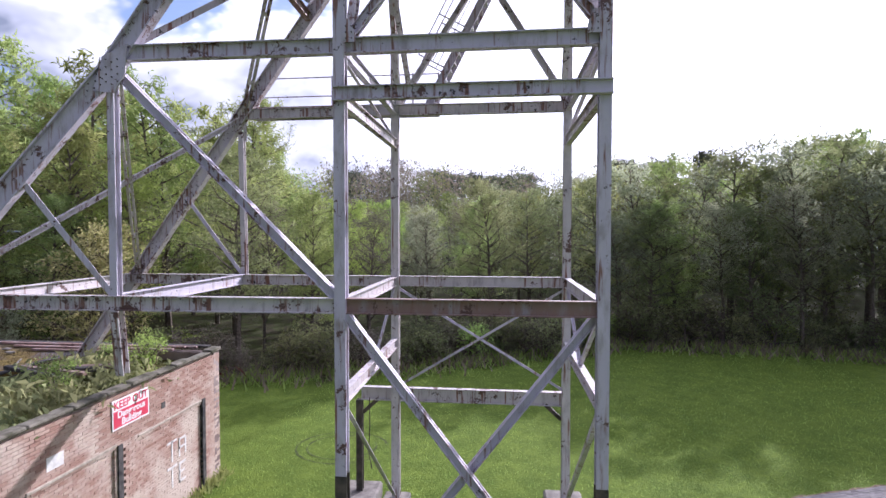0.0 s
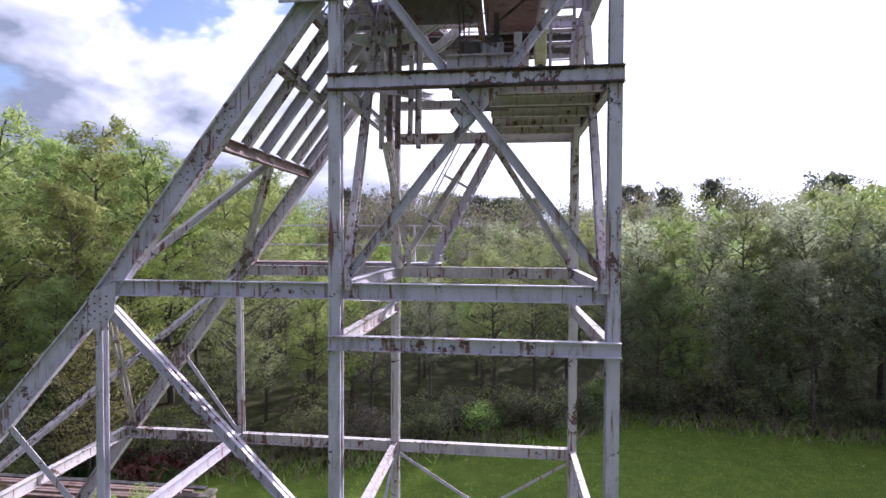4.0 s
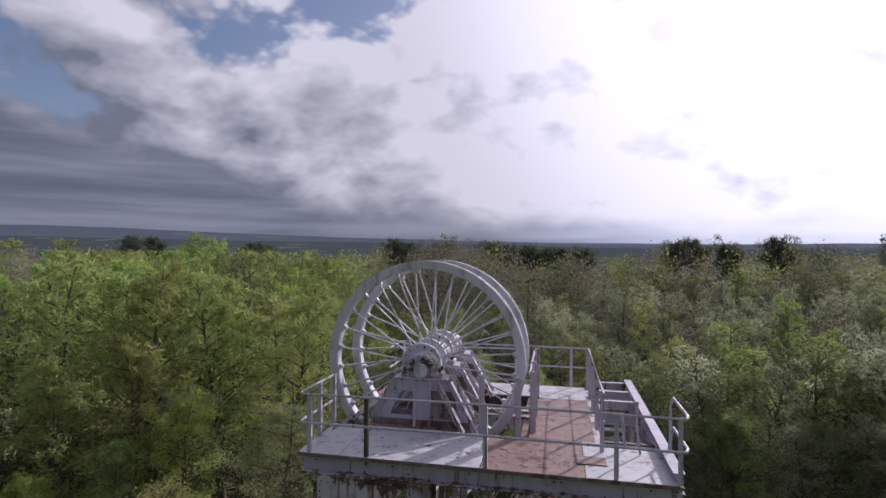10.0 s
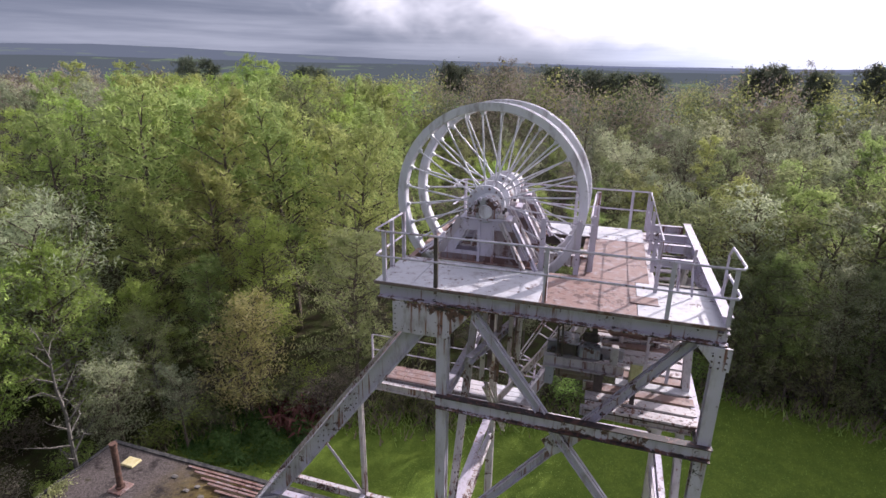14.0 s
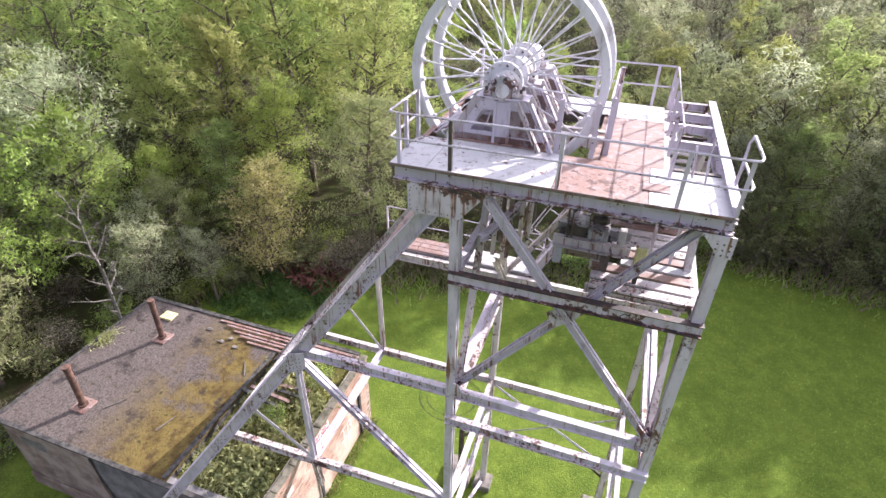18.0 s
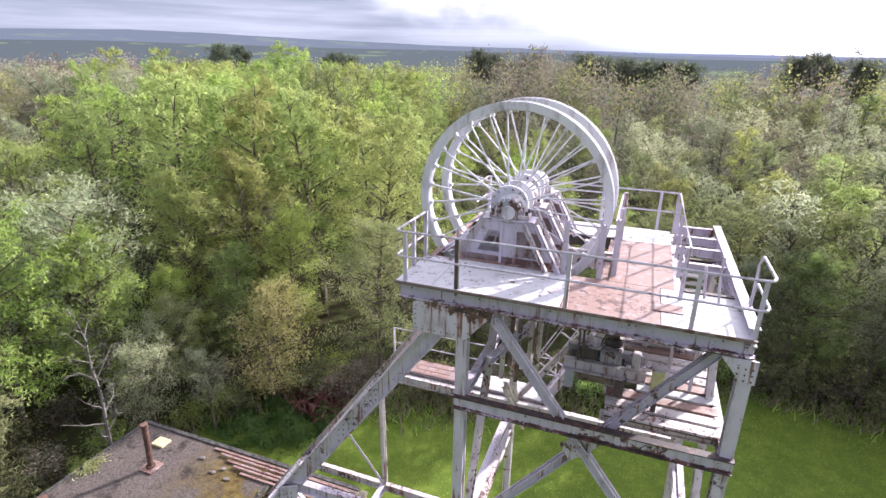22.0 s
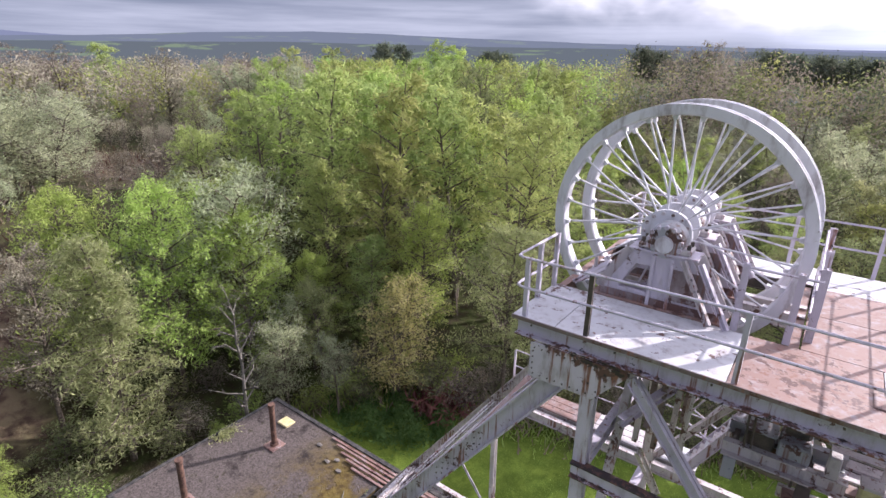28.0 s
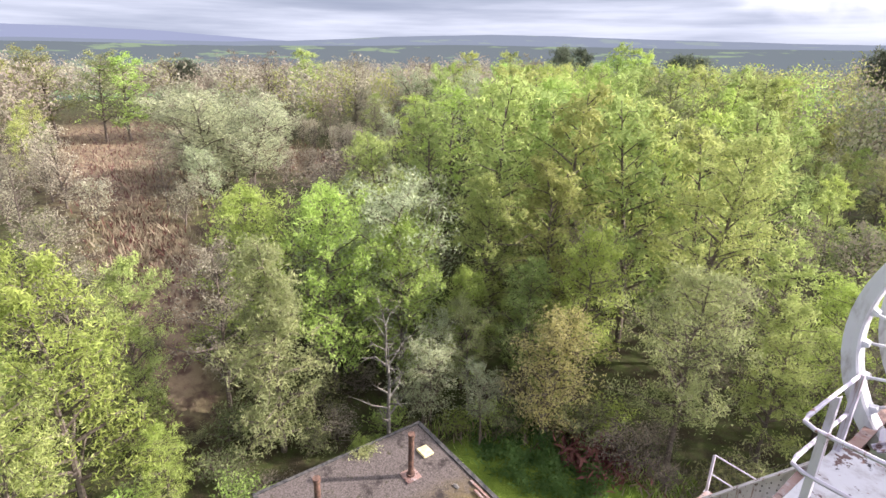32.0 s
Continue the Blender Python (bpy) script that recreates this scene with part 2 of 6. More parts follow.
STEEL = painted_steel("weathered_white_paint")
STEEL_WORN = painted_steel("rust_eaten_white_paint", (0.55, 0.51, 0.52), (0.57, 0.64), (0.515, 0.66))
STEEL_DECK = painted_steel("deck_girder_paint", (0.52, 0.485, 0.57), edges=((15.96, 0.09, 0.34), (15.64, 0.06, 0.22)))
STEEL_FLOOR = painted_steel("floor_girder_paint", (0.53, 0.495, 0.58), edges=((13.6, 0.06, 0.2), (13.86, 0.07, 0.22)))
STEEL_GUSSET = painted_steel("gusset_paint", (0.54, 0.5, 0.58), (0.6, 0.67), (0.5, 0.66), edges=((15.66, 0.22, 0.16),))
WHEEL_PAINT = painted_steel("pale_grey_wheel_paint", (0.66, 0.66, 0.71), (0.68, 0.76), (0.72, 0.85))
RUST = painted_steel("rusted_plate", (0.25, 0.155, 0.13), (0.56, 0.7), (0.5, 0.72))
RUST_DARK = painted_steel("dark_rusted_plate", (0.17, 0.125, 0.125), (0.52, 0.66), (0.5, 0.7))
DECK_PLATE = painted_steel("white_deck_plate", (0.52, 0.52, 0.55), (0.585, 0.665), (0.6, 0.76))
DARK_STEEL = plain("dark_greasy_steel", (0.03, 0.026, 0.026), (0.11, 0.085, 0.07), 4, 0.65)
MACHINE = painted_steel("grey_machine_paint", (0.36, 0.37, 0.40), (0.52, 0.62), (0.5, 0.7))
CONCRETE = plain("weathered_concrete", (0.12, 0.11, 0.10), (0.27, 0.25, 0.225), 2.5, 0.9)


BARK = plain("grey_brown_bark", (0.07, 0.055, 0.045), (0.18, 0.15, 0.125), 6, 0.9)
BARK_PALE = plain("pale_bark", (0.10, 0.092, 0.082), (0.2, 0.185, 0.165), 5, 0.85)
# ---- helpers for meshes ----
G = -0.3        # level of the lawn


def mesh_from(name, verts, faces, material=None):
    me = bpy.data.meshes.new(name)
    me.from_pydata(verts, [], faces)
    if material:
        me.materials.append(material)
    me.update()
    return me


def finish(name, bm, material, smooth=False):
    me = bpy.data.meshes.new(name)
    bm.normal_update()
    bm.to_mesh(me)
    bm.free()
    if smooth:
        for p in me.polygons:
            p.use_smooth = True
    me.materials.append(material)
    return me


def part(name, bm, material, parent, label="", smooth=False):
    ob = new(name, finish(name, bm, material, smooth) if isinstance(bm, bmesh.types.BMesh) else bm)
    ob.parent = parent
    if label:
        ob["label"] = label
    return ob


def thing(name, label, category, group="", at=(0, 0, 0)):
    ob = new(name)
    ob.location = at
    ob.empty_display_size = 0.2
    return tagged(ob, label, category, group)


def box(bm, lo, hi):
    m = Matrix.LocRotScale([(a + b) / 2 for a, b in zip(lo, hi)], None, [b - a for a, b in zip(lo, hi)])
    return bmesh.ops.create_cube(bm, size=1, matrix=m)["verts"]


def one_box(lo, hi, bevel=0.0):
    bm = bmesh.new()
    box(bm, lo, hi)
    if bevel:
        bmesh.ops.bevel(bm, geom=bm.edges[:], offset=bevel, segments=1, affect="EDGES")
    return bm


def axes(a, b, up=(0, 0, 1)):
    a, b = Vector(a), Vector(b)
    d = (b - a).normalized()
    u = Vector(up)
    if abs(d.dot(u)) > 0.98:
        u = Vector((0, 1, 0))
    side = d.cross(u).normalized()
    return a, b, side, side.cross(d).normalized()


def sweep(bm, outline, a, b, up=(0, 0, 1)):
    """Extrudes an outline (list of side, up offsets) from a to b."""
    a, b, s, u = axes(a, b, up)
    ra = [bm.verts.new(a + s * x + u * y) for x, y in outline]
    rb = [bm.verts.new(b + s * x + u * y) for x, y in outline]
    n = len(outline)
    for i in range(n):
        bm.faces.new((ra[i], ra[(i + 1) % n], rb[(i + 1) % n], rb[i]))
    bm.faces.new(ra[::-1])
    bm.faces.new(rb)


def section(kind, w, h, t=0.016):
    x, y = w / 2, h / 2
    if kind == "I":
        k = t * 0.6
        return [(-x, -y), (x, -y), (x, -y + t), (k, -y + t), (k, y - t), (x, y - t), (x, y), (-x, y), (-x, y - t), (-k, y - t), (-k, -y + t), (-x, -y + t)]
    if kind == "C":
        return [(-x, -y), (x, -y), (x, -y + t), (-x + t, -y + t), (-x + t, y - t), (x, y - t), (x, y), (-x, y)]
    if kind == "L":
        return [(-x, -y), (x, -y), (x, -y + t), (-x + t, -y + t), (-x + t, y), (-x, y)]
    return [(-x, -y), (x, -y), (x, y), (-x, y)]


def bar(kind, a, b, w, h, t=0.016, up=(0, 0, 1)):
    bm = bmesh.new()
    sweep(bm, section(kind, w, h, t), a, b, up)
    bmesh.ops.recalc_face_normals(bm, faces=bm.faces[:])
    return bm


def tube(bm, points, r, sides=8):
    pts = [Vector(p) for p in points]
    rings = []
    for i, p in enumerate(pts):
        d = (pts[min(i + 1, len(pts) - 1)] - pts[max(i - 1, 0)]).normalized()
        s = d.orthogonal().normalized()
        u = d.cross(s)
        rr = r[i] if isinstance(r, (list, tuple)) else r
        rings.append([bm.verts.new(p + (s * math.cos(k * math.tau / sides) + u * math.sin(k * math.tau / sides)) * rr) for k in range(sides)])
    for q, w in zip(rings, rings[1:]):
        # match the rings so that they do not twist
        best = min(range(sides), key=lambda k: (q[0].co - w[k].co).length - 0)
        w[:] = w[best:] + w[:best]
        for k in range(sides):
            bm.faces.new((q[k], q[(k + 1) % sides], w[(k + 1) % sides], w[k]))
    bm.faces.new(rings[0][::-1])
    bm.faces.new(rings[-1])
    bmesh.ops.recalc_face_normals(bm, faces=bm.faces[:])
    return bm


def pipe(points, r, sides=8):
    return tube(bmesh.new(), points, r, sides)


def disc(bm, centre, r, thick, axis="Y", sides=32):
    rot = {"Y": Matrix.Rotation(radians(90), 4, "X"), "X": Matrix.Rotation(radians(90), 4, "Y"), "Z": Matrix()}[axis]
    bmesh.ops.create_cone(bm, cap_ends=True, segments=sides, radius1=r, radius2=r, depth=thick, matrix=Matrix.Translation(centre) @ rot)
    return bm


# ---- ground ----
def smooth(a, b, x):
    t = np.clip((np.asarray(x, float) - a) / (b - a), 0, 1)
    return t * t * (3 - 2 * t)


def wood_edge(x):
    """y of the edge between lawn and wood."""
    return np.interp(x, [-60, -30, -23, -19, -12, -1.4, 8, 14, 25, 45, 80], [2, 8, 19.5, 24.5, 26, 30.6, 36.5, 35, 34, 30, 24])


def height(x, y):
    x, y = np.asarray(x, float), np.asarray(y, float)
    r = np.hypot(x, y)
    h = G + 7.5 * smooth(-25, -52, x) * smooth(-40, 5, y) * (1 - smooth(150, 300, r))
    h = h + 3.0 * smooth(42, 90, y) * smooth(-40, -10, x) * (1 - smooth(150, 300, r))
    h = h + 0.10 * np.sin(x * 0.31) * np.cos(y * 0.27) * smooth(14, 22, r)
    h = h - 22 * smooth(220, 700, r)
    return h


def cover(x, y):
    """1 on the mown lawn, 0 in the wood."""
    d = wood_edge(x) - np.asarray(y) + 1.2 * np.sin(np.asarray(x) * 0.9) + 0.7 * np.sin(np.asarray(x) * 2.3)
    lawn = smooth(-0.8, 0.8, d)
    return lawn * smooth(-24, -20.5, x)


def heath(x, y):
    def spot(cx, cy, rx, ry):
        return np.exp(-(((np.asarray(x) - cx) / rx) ** 2 + ((np.asarray(y) - cy) / ry) ** 2) * 1.4)
    return np.clip(spot(-42, 8.3, 8, 4) + spot(-35, 7.0, 5, 2.5) + spot(-66, 8, 18, 6) + spot(-66, 30, 14, 5) + spot(-100, 12, 30, 14), 0, 1)


def build_ground():
    near = np.linspace(-75, 45, 161)
    ax = np.concatenate([-np.geomspace(5000, 80, 26), near, np.geomspace(50, 5000, 26)])
    ny = np.linspace(-30, 70, 134)
    ay = np.concatenate([-np.geomspace(5000, 35, 20), ny, np.geomspace(76, 5000, 34)])
    X, Y = np.meshgrid(ax, ay)
    Z = height(X, Y)
    nx = len(ax)
    verts = np.stack([X, Y, Z], -1).reshape(-1, 3)
    i = np.arange(len(ay) - 1)[:, None] * nx + np.arange(nx - 1)[None, :]
    faces = np.stack([i, i + 1, i + nx + 1, i + nx], -1).reshape(-1, 4)
    m, nt, b = mat_base("ground_cover", 0.95)
    b.inputs["Specular IOR Level"].default_value = 0.1
    L = nt.links.new
    at = nt.nodes.new("ShaderNodeAttribute"); at.attribute_name = "lawn"
    ah = nt.nodes.new("ShaderNodeAttribute"); ah.attribute_name = "heath"
    fine = noise_node(nt, 14, 8, 0.7)
    mid = noise_node(nt, 1.1, 6, 0.6)
    wide = noise_node(nt, 0.14, 5, 0.55)
    tuft = noise_node(nt, 4.5, 6, 0.65)
    grass = blend(nt, step_node(nt, mid, 0.36, 0.66), (0.07, 0.114, 0.016), (0.13, 0.184, 0.027))
    grass = blend(nt, step_node(nt, tuft, 0.44, 0.62), grass, (0.082, 0.127, 0.018))
    grass = blend(nt, step_node(nt, fine, 0.48, 0.64), grass, (0.148, 0.206, 0.035))
    grass = blend(nt, step_node(nt, wide, 0.52, 0.8), grass, (0.104, 0.152, 0.023))
    grass = blend(nt, step_node(nt, noise_node(nt, 38, 4, 0.6), 0.6, 0.72), grass, (0.055, 0.09, 0.015))
    trodden = nt.nodes.new("ShaderNodeAttribute"); trodden.attribute_name = "soil"
    grass = blend(nt, trodden.outputs["Fac"], grass, (0.04, 0.034, 0.03))
    litter = blend(nt, step_node(nt, mid, 0.35, 0.65), (0.035, 0.03, 0.018), (0.05, 0.065, 0.02))
    litter = blend(nt, step_node(nt, fine, 0.5, 0.75), litter, (0.12, 0.09, 0.055))
    dry = blend(nt, step_node(nt, mid, 0.35, 0.62), (0.095, 0.058, 0.048), (0.24, 0.18, 0.12))
    c = blend(nt, at.outputs["Fac"], litter, grass)
    c = blend(nt, ah.outputs["Fac"], c, dry)
    # far country: fields, and woods greyed bluish with distance haze in the colour
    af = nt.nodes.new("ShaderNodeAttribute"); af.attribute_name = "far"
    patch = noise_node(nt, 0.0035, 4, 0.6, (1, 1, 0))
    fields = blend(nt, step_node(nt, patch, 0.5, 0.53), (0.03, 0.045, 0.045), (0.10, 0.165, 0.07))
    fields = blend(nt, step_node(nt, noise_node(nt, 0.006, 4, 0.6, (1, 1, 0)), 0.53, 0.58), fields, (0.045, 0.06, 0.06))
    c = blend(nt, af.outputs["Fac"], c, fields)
    L(c, b.inputs["Base Color"])
    bump(nt, b, fine, 0.9, 0.07)
    me = mesh_from("ground", verts.tolist(), faces.tolist(), m)
    bare = 1.1 * np.exp(-(((X + 14.2) / 6.4) ** 2 + ((Y - 4.4) / 3.9) ** 2) ** 2) + 0.8 * np.exp(-(((X - 1.3) / 0.8) ** 2 + ((Y - 14.2) / 0.8) ** 2) ** 2)
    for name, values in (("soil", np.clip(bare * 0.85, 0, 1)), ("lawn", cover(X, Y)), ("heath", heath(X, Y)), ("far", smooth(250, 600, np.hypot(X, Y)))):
        a = me.attributes.new(name, "FLOAT", "POINT")
        a.data.foreach_set("value", values.reshape(-1).astype(np.float32))
    for p in me.polygons:
        p.use_smooth = True
    return tagged(new("ground", me), "mown green lawn, woodland floor and distant fields", "ground", kind="structure")


build_ground()


# ---- distant country: ridge behind ridge, far past the woods ----
def ridge(r, tops, rough, wood, field, amount, label, seed):
    """A long ridge at distance r; tops: its height over the eye, in degrees, by bearing."""
    az = np.radians(np.linspace(-115, 75, 380))
    el = np.interp(np.degrees(az), [p[0] for p in tops], [p[1] for p in tops])
    rs = np.random.RandomState(seed)
    for n in (9, 23, 61, 140):
        el = el + rough * 5.0 / n * np.sin(az * n + rs.uniform(0, 6.3))
    x, y = r * np.sin(az), r * np.cos(az)
    rows = [np.stack([x * k, y * k, np.where(k > 0.98, 20 + r * np.tan(np.radians(el)), -40 + (60 + r * np.tan(np.radians(el))) * f)], 1) for k, f in ((0.8, 0.0), (0.9, 0.62), (1.0, 1.0), (1.06, 0.4))]
    n = len(az)
    faces = [(j * n + i, j * n + i + 1, (j + 1) * n + i + 1, (j + 1) * n + i) for j in range(3) for i in range(n - 1)]
    # glowing colours that already carry the blue distance haze
    m = bpy.data.materials.new("far_country_painted_haze")
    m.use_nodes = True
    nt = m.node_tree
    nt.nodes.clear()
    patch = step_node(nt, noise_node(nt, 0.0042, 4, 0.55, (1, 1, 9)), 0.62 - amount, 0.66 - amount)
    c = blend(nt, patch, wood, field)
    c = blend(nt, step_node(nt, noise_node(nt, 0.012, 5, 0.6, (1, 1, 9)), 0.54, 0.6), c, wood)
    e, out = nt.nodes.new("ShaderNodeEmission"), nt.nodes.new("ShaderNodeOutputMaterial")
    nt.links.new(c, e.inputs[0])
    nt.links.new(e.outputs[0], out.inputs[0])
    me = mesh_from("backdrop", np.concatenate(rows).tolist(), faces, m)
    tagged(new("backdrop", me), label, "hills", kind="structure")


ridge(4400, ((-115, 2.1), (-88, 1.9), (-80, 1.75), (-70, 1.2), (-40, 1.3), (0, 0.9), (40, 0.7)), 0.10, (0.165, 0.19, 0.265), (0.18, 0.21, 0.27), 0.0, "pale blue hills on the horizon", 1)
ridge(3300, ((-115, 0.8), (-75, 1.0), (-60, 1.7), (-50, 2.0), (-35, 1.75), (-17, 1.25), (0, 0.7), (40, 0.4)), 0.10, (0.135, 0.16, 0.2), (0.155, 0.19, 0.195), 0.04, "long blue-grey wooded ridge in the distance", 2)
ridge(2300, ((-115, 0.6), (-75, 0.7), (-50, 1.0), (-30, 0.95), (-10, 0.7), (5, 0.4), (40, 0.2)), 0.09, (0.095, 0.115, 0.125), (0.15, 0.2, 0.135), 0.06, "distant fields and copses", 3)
# ---- headframe ----
XL, XR, YF, YB = -3.03, 1.43, 9.27, 14.1
HF = thing("headframe", "white-painted rusting steel pit headframe on the lawn", "headframe")


def beam(a, b, w=0.15, h=0.26, name="beam", mat=None, kind="I", t=0.018, up=(0, 0, 1), label="", parent=None):
    return part(name, bar(kind, a, b, w, h, t, up), mat or STEEL, parent or HF, label)


def rivets(ob, points, axis="Y", r=0.02):
    """Bolt heads as one part of a plate or joint."""
    bm = bmesh.new()
    for p in points:
        disc(bm, p, r * 0.7, 0.02, axis, 6)
    return tagged(part("riveting", bm, DARK_STEEL, ob), kind="stuff")


def plate(points, y0, y1, name="gusset_plate", mat=None, parent=None):
    """A plate in the x-z plane between two depths."""
    bm = bmesh.new()
    a = [bm.verts.new((x, y0, z)) for x, z in points]
    b = [bm.verts.new((x, y1, z)) for x, z in points]
    n = len(points)
    bm.faces.new(a)
    bm.faces.new(b[::-1])
    for i in range(n):
        bm.faces.new((a[i], b[i], b[(i + 1) % n], a[(i + 1) % n]))
    bmesh.ops.recalc_face_normals(bm, faces=bm.faces[:])
    return part(name, bm, mat or STEEL, parent or HF)


# columns with black-painted feet and concrete pads
for x in (XL, XR):
    for y in (YF, YB):
        c = beam((x, y, 2.85), (x, y, 15.63), 0.2, 0.2, "column", kind="I", t=0.035, up=(0, 1, 0), mat=STEEL if y < 12 else STEEL_WORN)
        part("column_foot", bar("I", (x, y, G + 0.3), (x, y, 2.848), 0.21, 0.21, 0.035, (0, 1, 0)), DARK_STEEL if y < 12 else STEEL_WORN, c, "black-painted column foot")
        part("base_pad", one_box((x - 0.35, y - 0.35, G - 0.2), (x + 0.35, y + 0.35, G + 0.3), 0.03), CONCRETE, HF, "concrete base pad")

TOP_F, KNEE_F, FOOT_F = Vector((-3.56, 9.38, 15.05)), Vector((-7.3, 9.2, 10.0)), Vector((-14.55, 6.9, G + 0.3))
TOP_R, KNEE_R, FOOT_R = Vector((-3.72, 14.08, 15.05)), Vector((-7.25, 14.1, 10.3)), Vector((-12.4, 14.3, 3.35))


def on_stay(z, rear=False):
    a, k, b = (TOP_R, KNEE_R, FOOT_R) if rear else (TOP_F, KNEE_F, FOOT_F)
    if z >= k.z:
        return a.lerp(k, (a.z - z) / (a.z - k.z))
    return k.lerp(b, (k.z - z) / (k.z - b.z))


for rear in (False, True):
    a, k, b = (TOP_R, KNEE_R, FOOT_R) if rear else (TOP_F, KNEE_F, FOOT_F)
    m = STEEL_WORN if rear else STEEL
    up = (a - k).normalized()
    st = part("backstay", bar("I", a + up * 0.25, k - up * 0.1, 0.2, 0.34, 0.03), m, HF, "upper length of the sloping riveted backstay")
    low = (k - b).normalized()
    part("backstay", bar("I", k + low * 0.05, b, 0.2, 0.34, 0.03), m, HF, "lower length of the sloping riveted backstay")
    for z in (13.1, 12.4, 9.9, 6.6, 3.9):
        if rear and z < 5:
            continue
        p, s = on_stay(z, rear), up if z > 10 else low
        u = Vector((s.z, 0, -s.x))
        rivets(st, [p + s * i * 0.11 + u * j * 0.07 + Vector((0, -0.105, 0)) for i in range(-3, 4) for j in (-1, 0, 1) if (i + j) % 2])

# horizontal girders of the two long faces
for y in (YF, YB):
    r = y > 12
    m = STEEL_WORN if r else STEEL
    s = on_stay(5.84, r)
    b = beam((s.x, 9.1 if not r else y, 5.84), (XL - 0.1, y, 5.84), 0.16, 0.27, mat=STEEL_WORN)
    beam((XL + 0.1, y, 5.84), (XR - 0.1, y, 5.84), 0.16, 0.27, mat=STEEL_WORN if r else RUST)
    s = on_stay(10.33, r)
    beam((s.x + 0.1, s.y if not r else y, 10.33), (XL - 0.1, y, 10.33), 0.16, 0.27, mat=m)
    b = beam((XL + 0.1, y, 10.33), (XR - 0.1, y, 10.33), 0.16, 0.27, mat=m)
    b = beam((XL - 0.1, y - (0.12 if not r else -0.12), 13.73), (XR + 0.12, y - (0.12 if not r else -0.12), 13.73), 0.16, 0.26, mat=STEEL_WORN if r else STEEL_FLOOR)
    b = beam((-4.25, y, 15.8), (XR + 0.05, y, 15.8), 0.24, 0.3, "deck_girder", t=0.025, mat=STEEL_WORN if r else STEEL_DECK)
    if not r:
        rng = random.Random(4)
        rivets(b, [(-4.0 + 0.62 * i + rng.random() * 0.1, y - 0.125, 15.88 - 0.16 * (i % 2)) for i in range(9)], r=0.022)
beam((XL - 0.09, YF - 0.13, 9.49), (XR + 0.11, YF - 0.13, 9.49), 0.14, 0.24)

# side girders between front and rear columns
for x in (XL, XR):
    for z, m in ((4.2, STEEL_WORN), (5.84, STEEL_WORN), (9.45, STEEL_WORN), (10.33, STEEL), (13.73, STEEL)):
        beam((x, YF + 0.11, z), (x, YB - 0.11, z), 0.14, 0.25, mat=m)
    beam((x, YF + 0.13, 15.8), (x, YB - 0.13, 15.8), 0.18, 0.28, "deck_girder")
    # leaning legs under the wheel bearings
    o = 0.12 if x < 0 else -0.12
    beam((x + o, YF + 0.15, 10.45), (x + o, 11.55, 15.6), 0.13, 0.2, "raking_leg", mat=STEEL_WORN)
    beam((x + o, YB - 0.15, 10.45), (x + o, 12.1, 15.6), 0.13, 0.2, "raking_leg", mat=STEEL_WORN)
    # light side braces under the middle frame
    beam((x, YF + 0.2, 5.7), (x, 11.7, 4.3), 0.07, 0.07, "side_brace", kind="L", t=0.012)
    beam((x, YB - 0.2, 5.7), (x, 11.7, 4.3), 0.07, 0.07, "side_brace", kind="L", t=0.012)
    beam((x, YF + 0.15, 10.2), (x, YB - 0.15, 9.6), 0.07, 0.07, "side_brace", kind="L", t=0.012)
    beam((x, YF + 0.2, 4.05), (x, YB - 0.2, G + 0.5), 0.09, 0.1, "side_brace", kind="L", t=0.014)

# rear low portal with dark legs
beam((-4.0, YB + 0.12, 2.78), (XR + 0.05, YB + 0.12, 2.78), 0.16, 0.36, mat=STEEL_WORN)
for x in (-4.05, 1.42):
    beam((x, YB + 0.12, G + 0.35), (x, YB + 0.12, 2.6), 0.17, 0.17, "portal_leg", DARK_STEEL, up=(0, 1, 0), t=0.03)
    beam((x + (0.1 if x < 0 else -0.1), YB + 0.12, 2.25), (x + (0.5 if x < 0 else -0.5), YB + 0.12, 2.62), 0.08, 0.1, "knee_brace", DARK_STEEL, kind="box")
    part("base_pad", one_box((x - 0.5, YB - 0.4, G - 0.2), (x + 0.5, YB + 0.7, G + 0.4), 0.05), CONCRETE, HF, "broken concrete base block")
beam((XL, YB, 5.7), (XR, YB, 3.0), 0.05, 0.06, "brace", kind="L", t=0.012)
beam((XR, YB - 0.06, 5.7), (XL, YB - 0.06, 3.0), 0.05, 0.06, "brace", kind="L", t=0.012)
part("hanging_cable", pipe([(-3.75, YB, 2.7), (-3.74, YB - 0.02, 1.9), (-3.78, YB, 1.2), (-3.7, YB + 0.02, 0.75)], 0.015, 5), DARK_STEEL, HF, "loose hanging cable")


def twin(a, b, gap=0.1, name="brace", mat=None, w=0.07, h=0.14):
    """A brace of two channels laid back to back with lacing plates."""
    a, b, s, u = axes(a, b)
    bm = bmesh.new()
    for k in (-1, 1):
        o = s * (gap / 2 + w / 2) * k
        out = section("C", w, h, 0.012)
        if k < 0:
            out = [(-x, y) for x, y in out[::-1]]
        sweep(bm, out, a + o, b + o)
    n = max(2, int((b - a).length / 0.9))
    d = (b - a) / n
    for i in range(n + 1):
        c = a + d * i
        sweep(bm, section("box", gap + 0.02, 0.1), c - d.normalized() * 0.04, c + d.normalized() * 0.04)
    bmesh.ops.recalc_face_normals(bm, faces=bm.faces[:])
    return part(name, bm, mat or STEEL, HF)


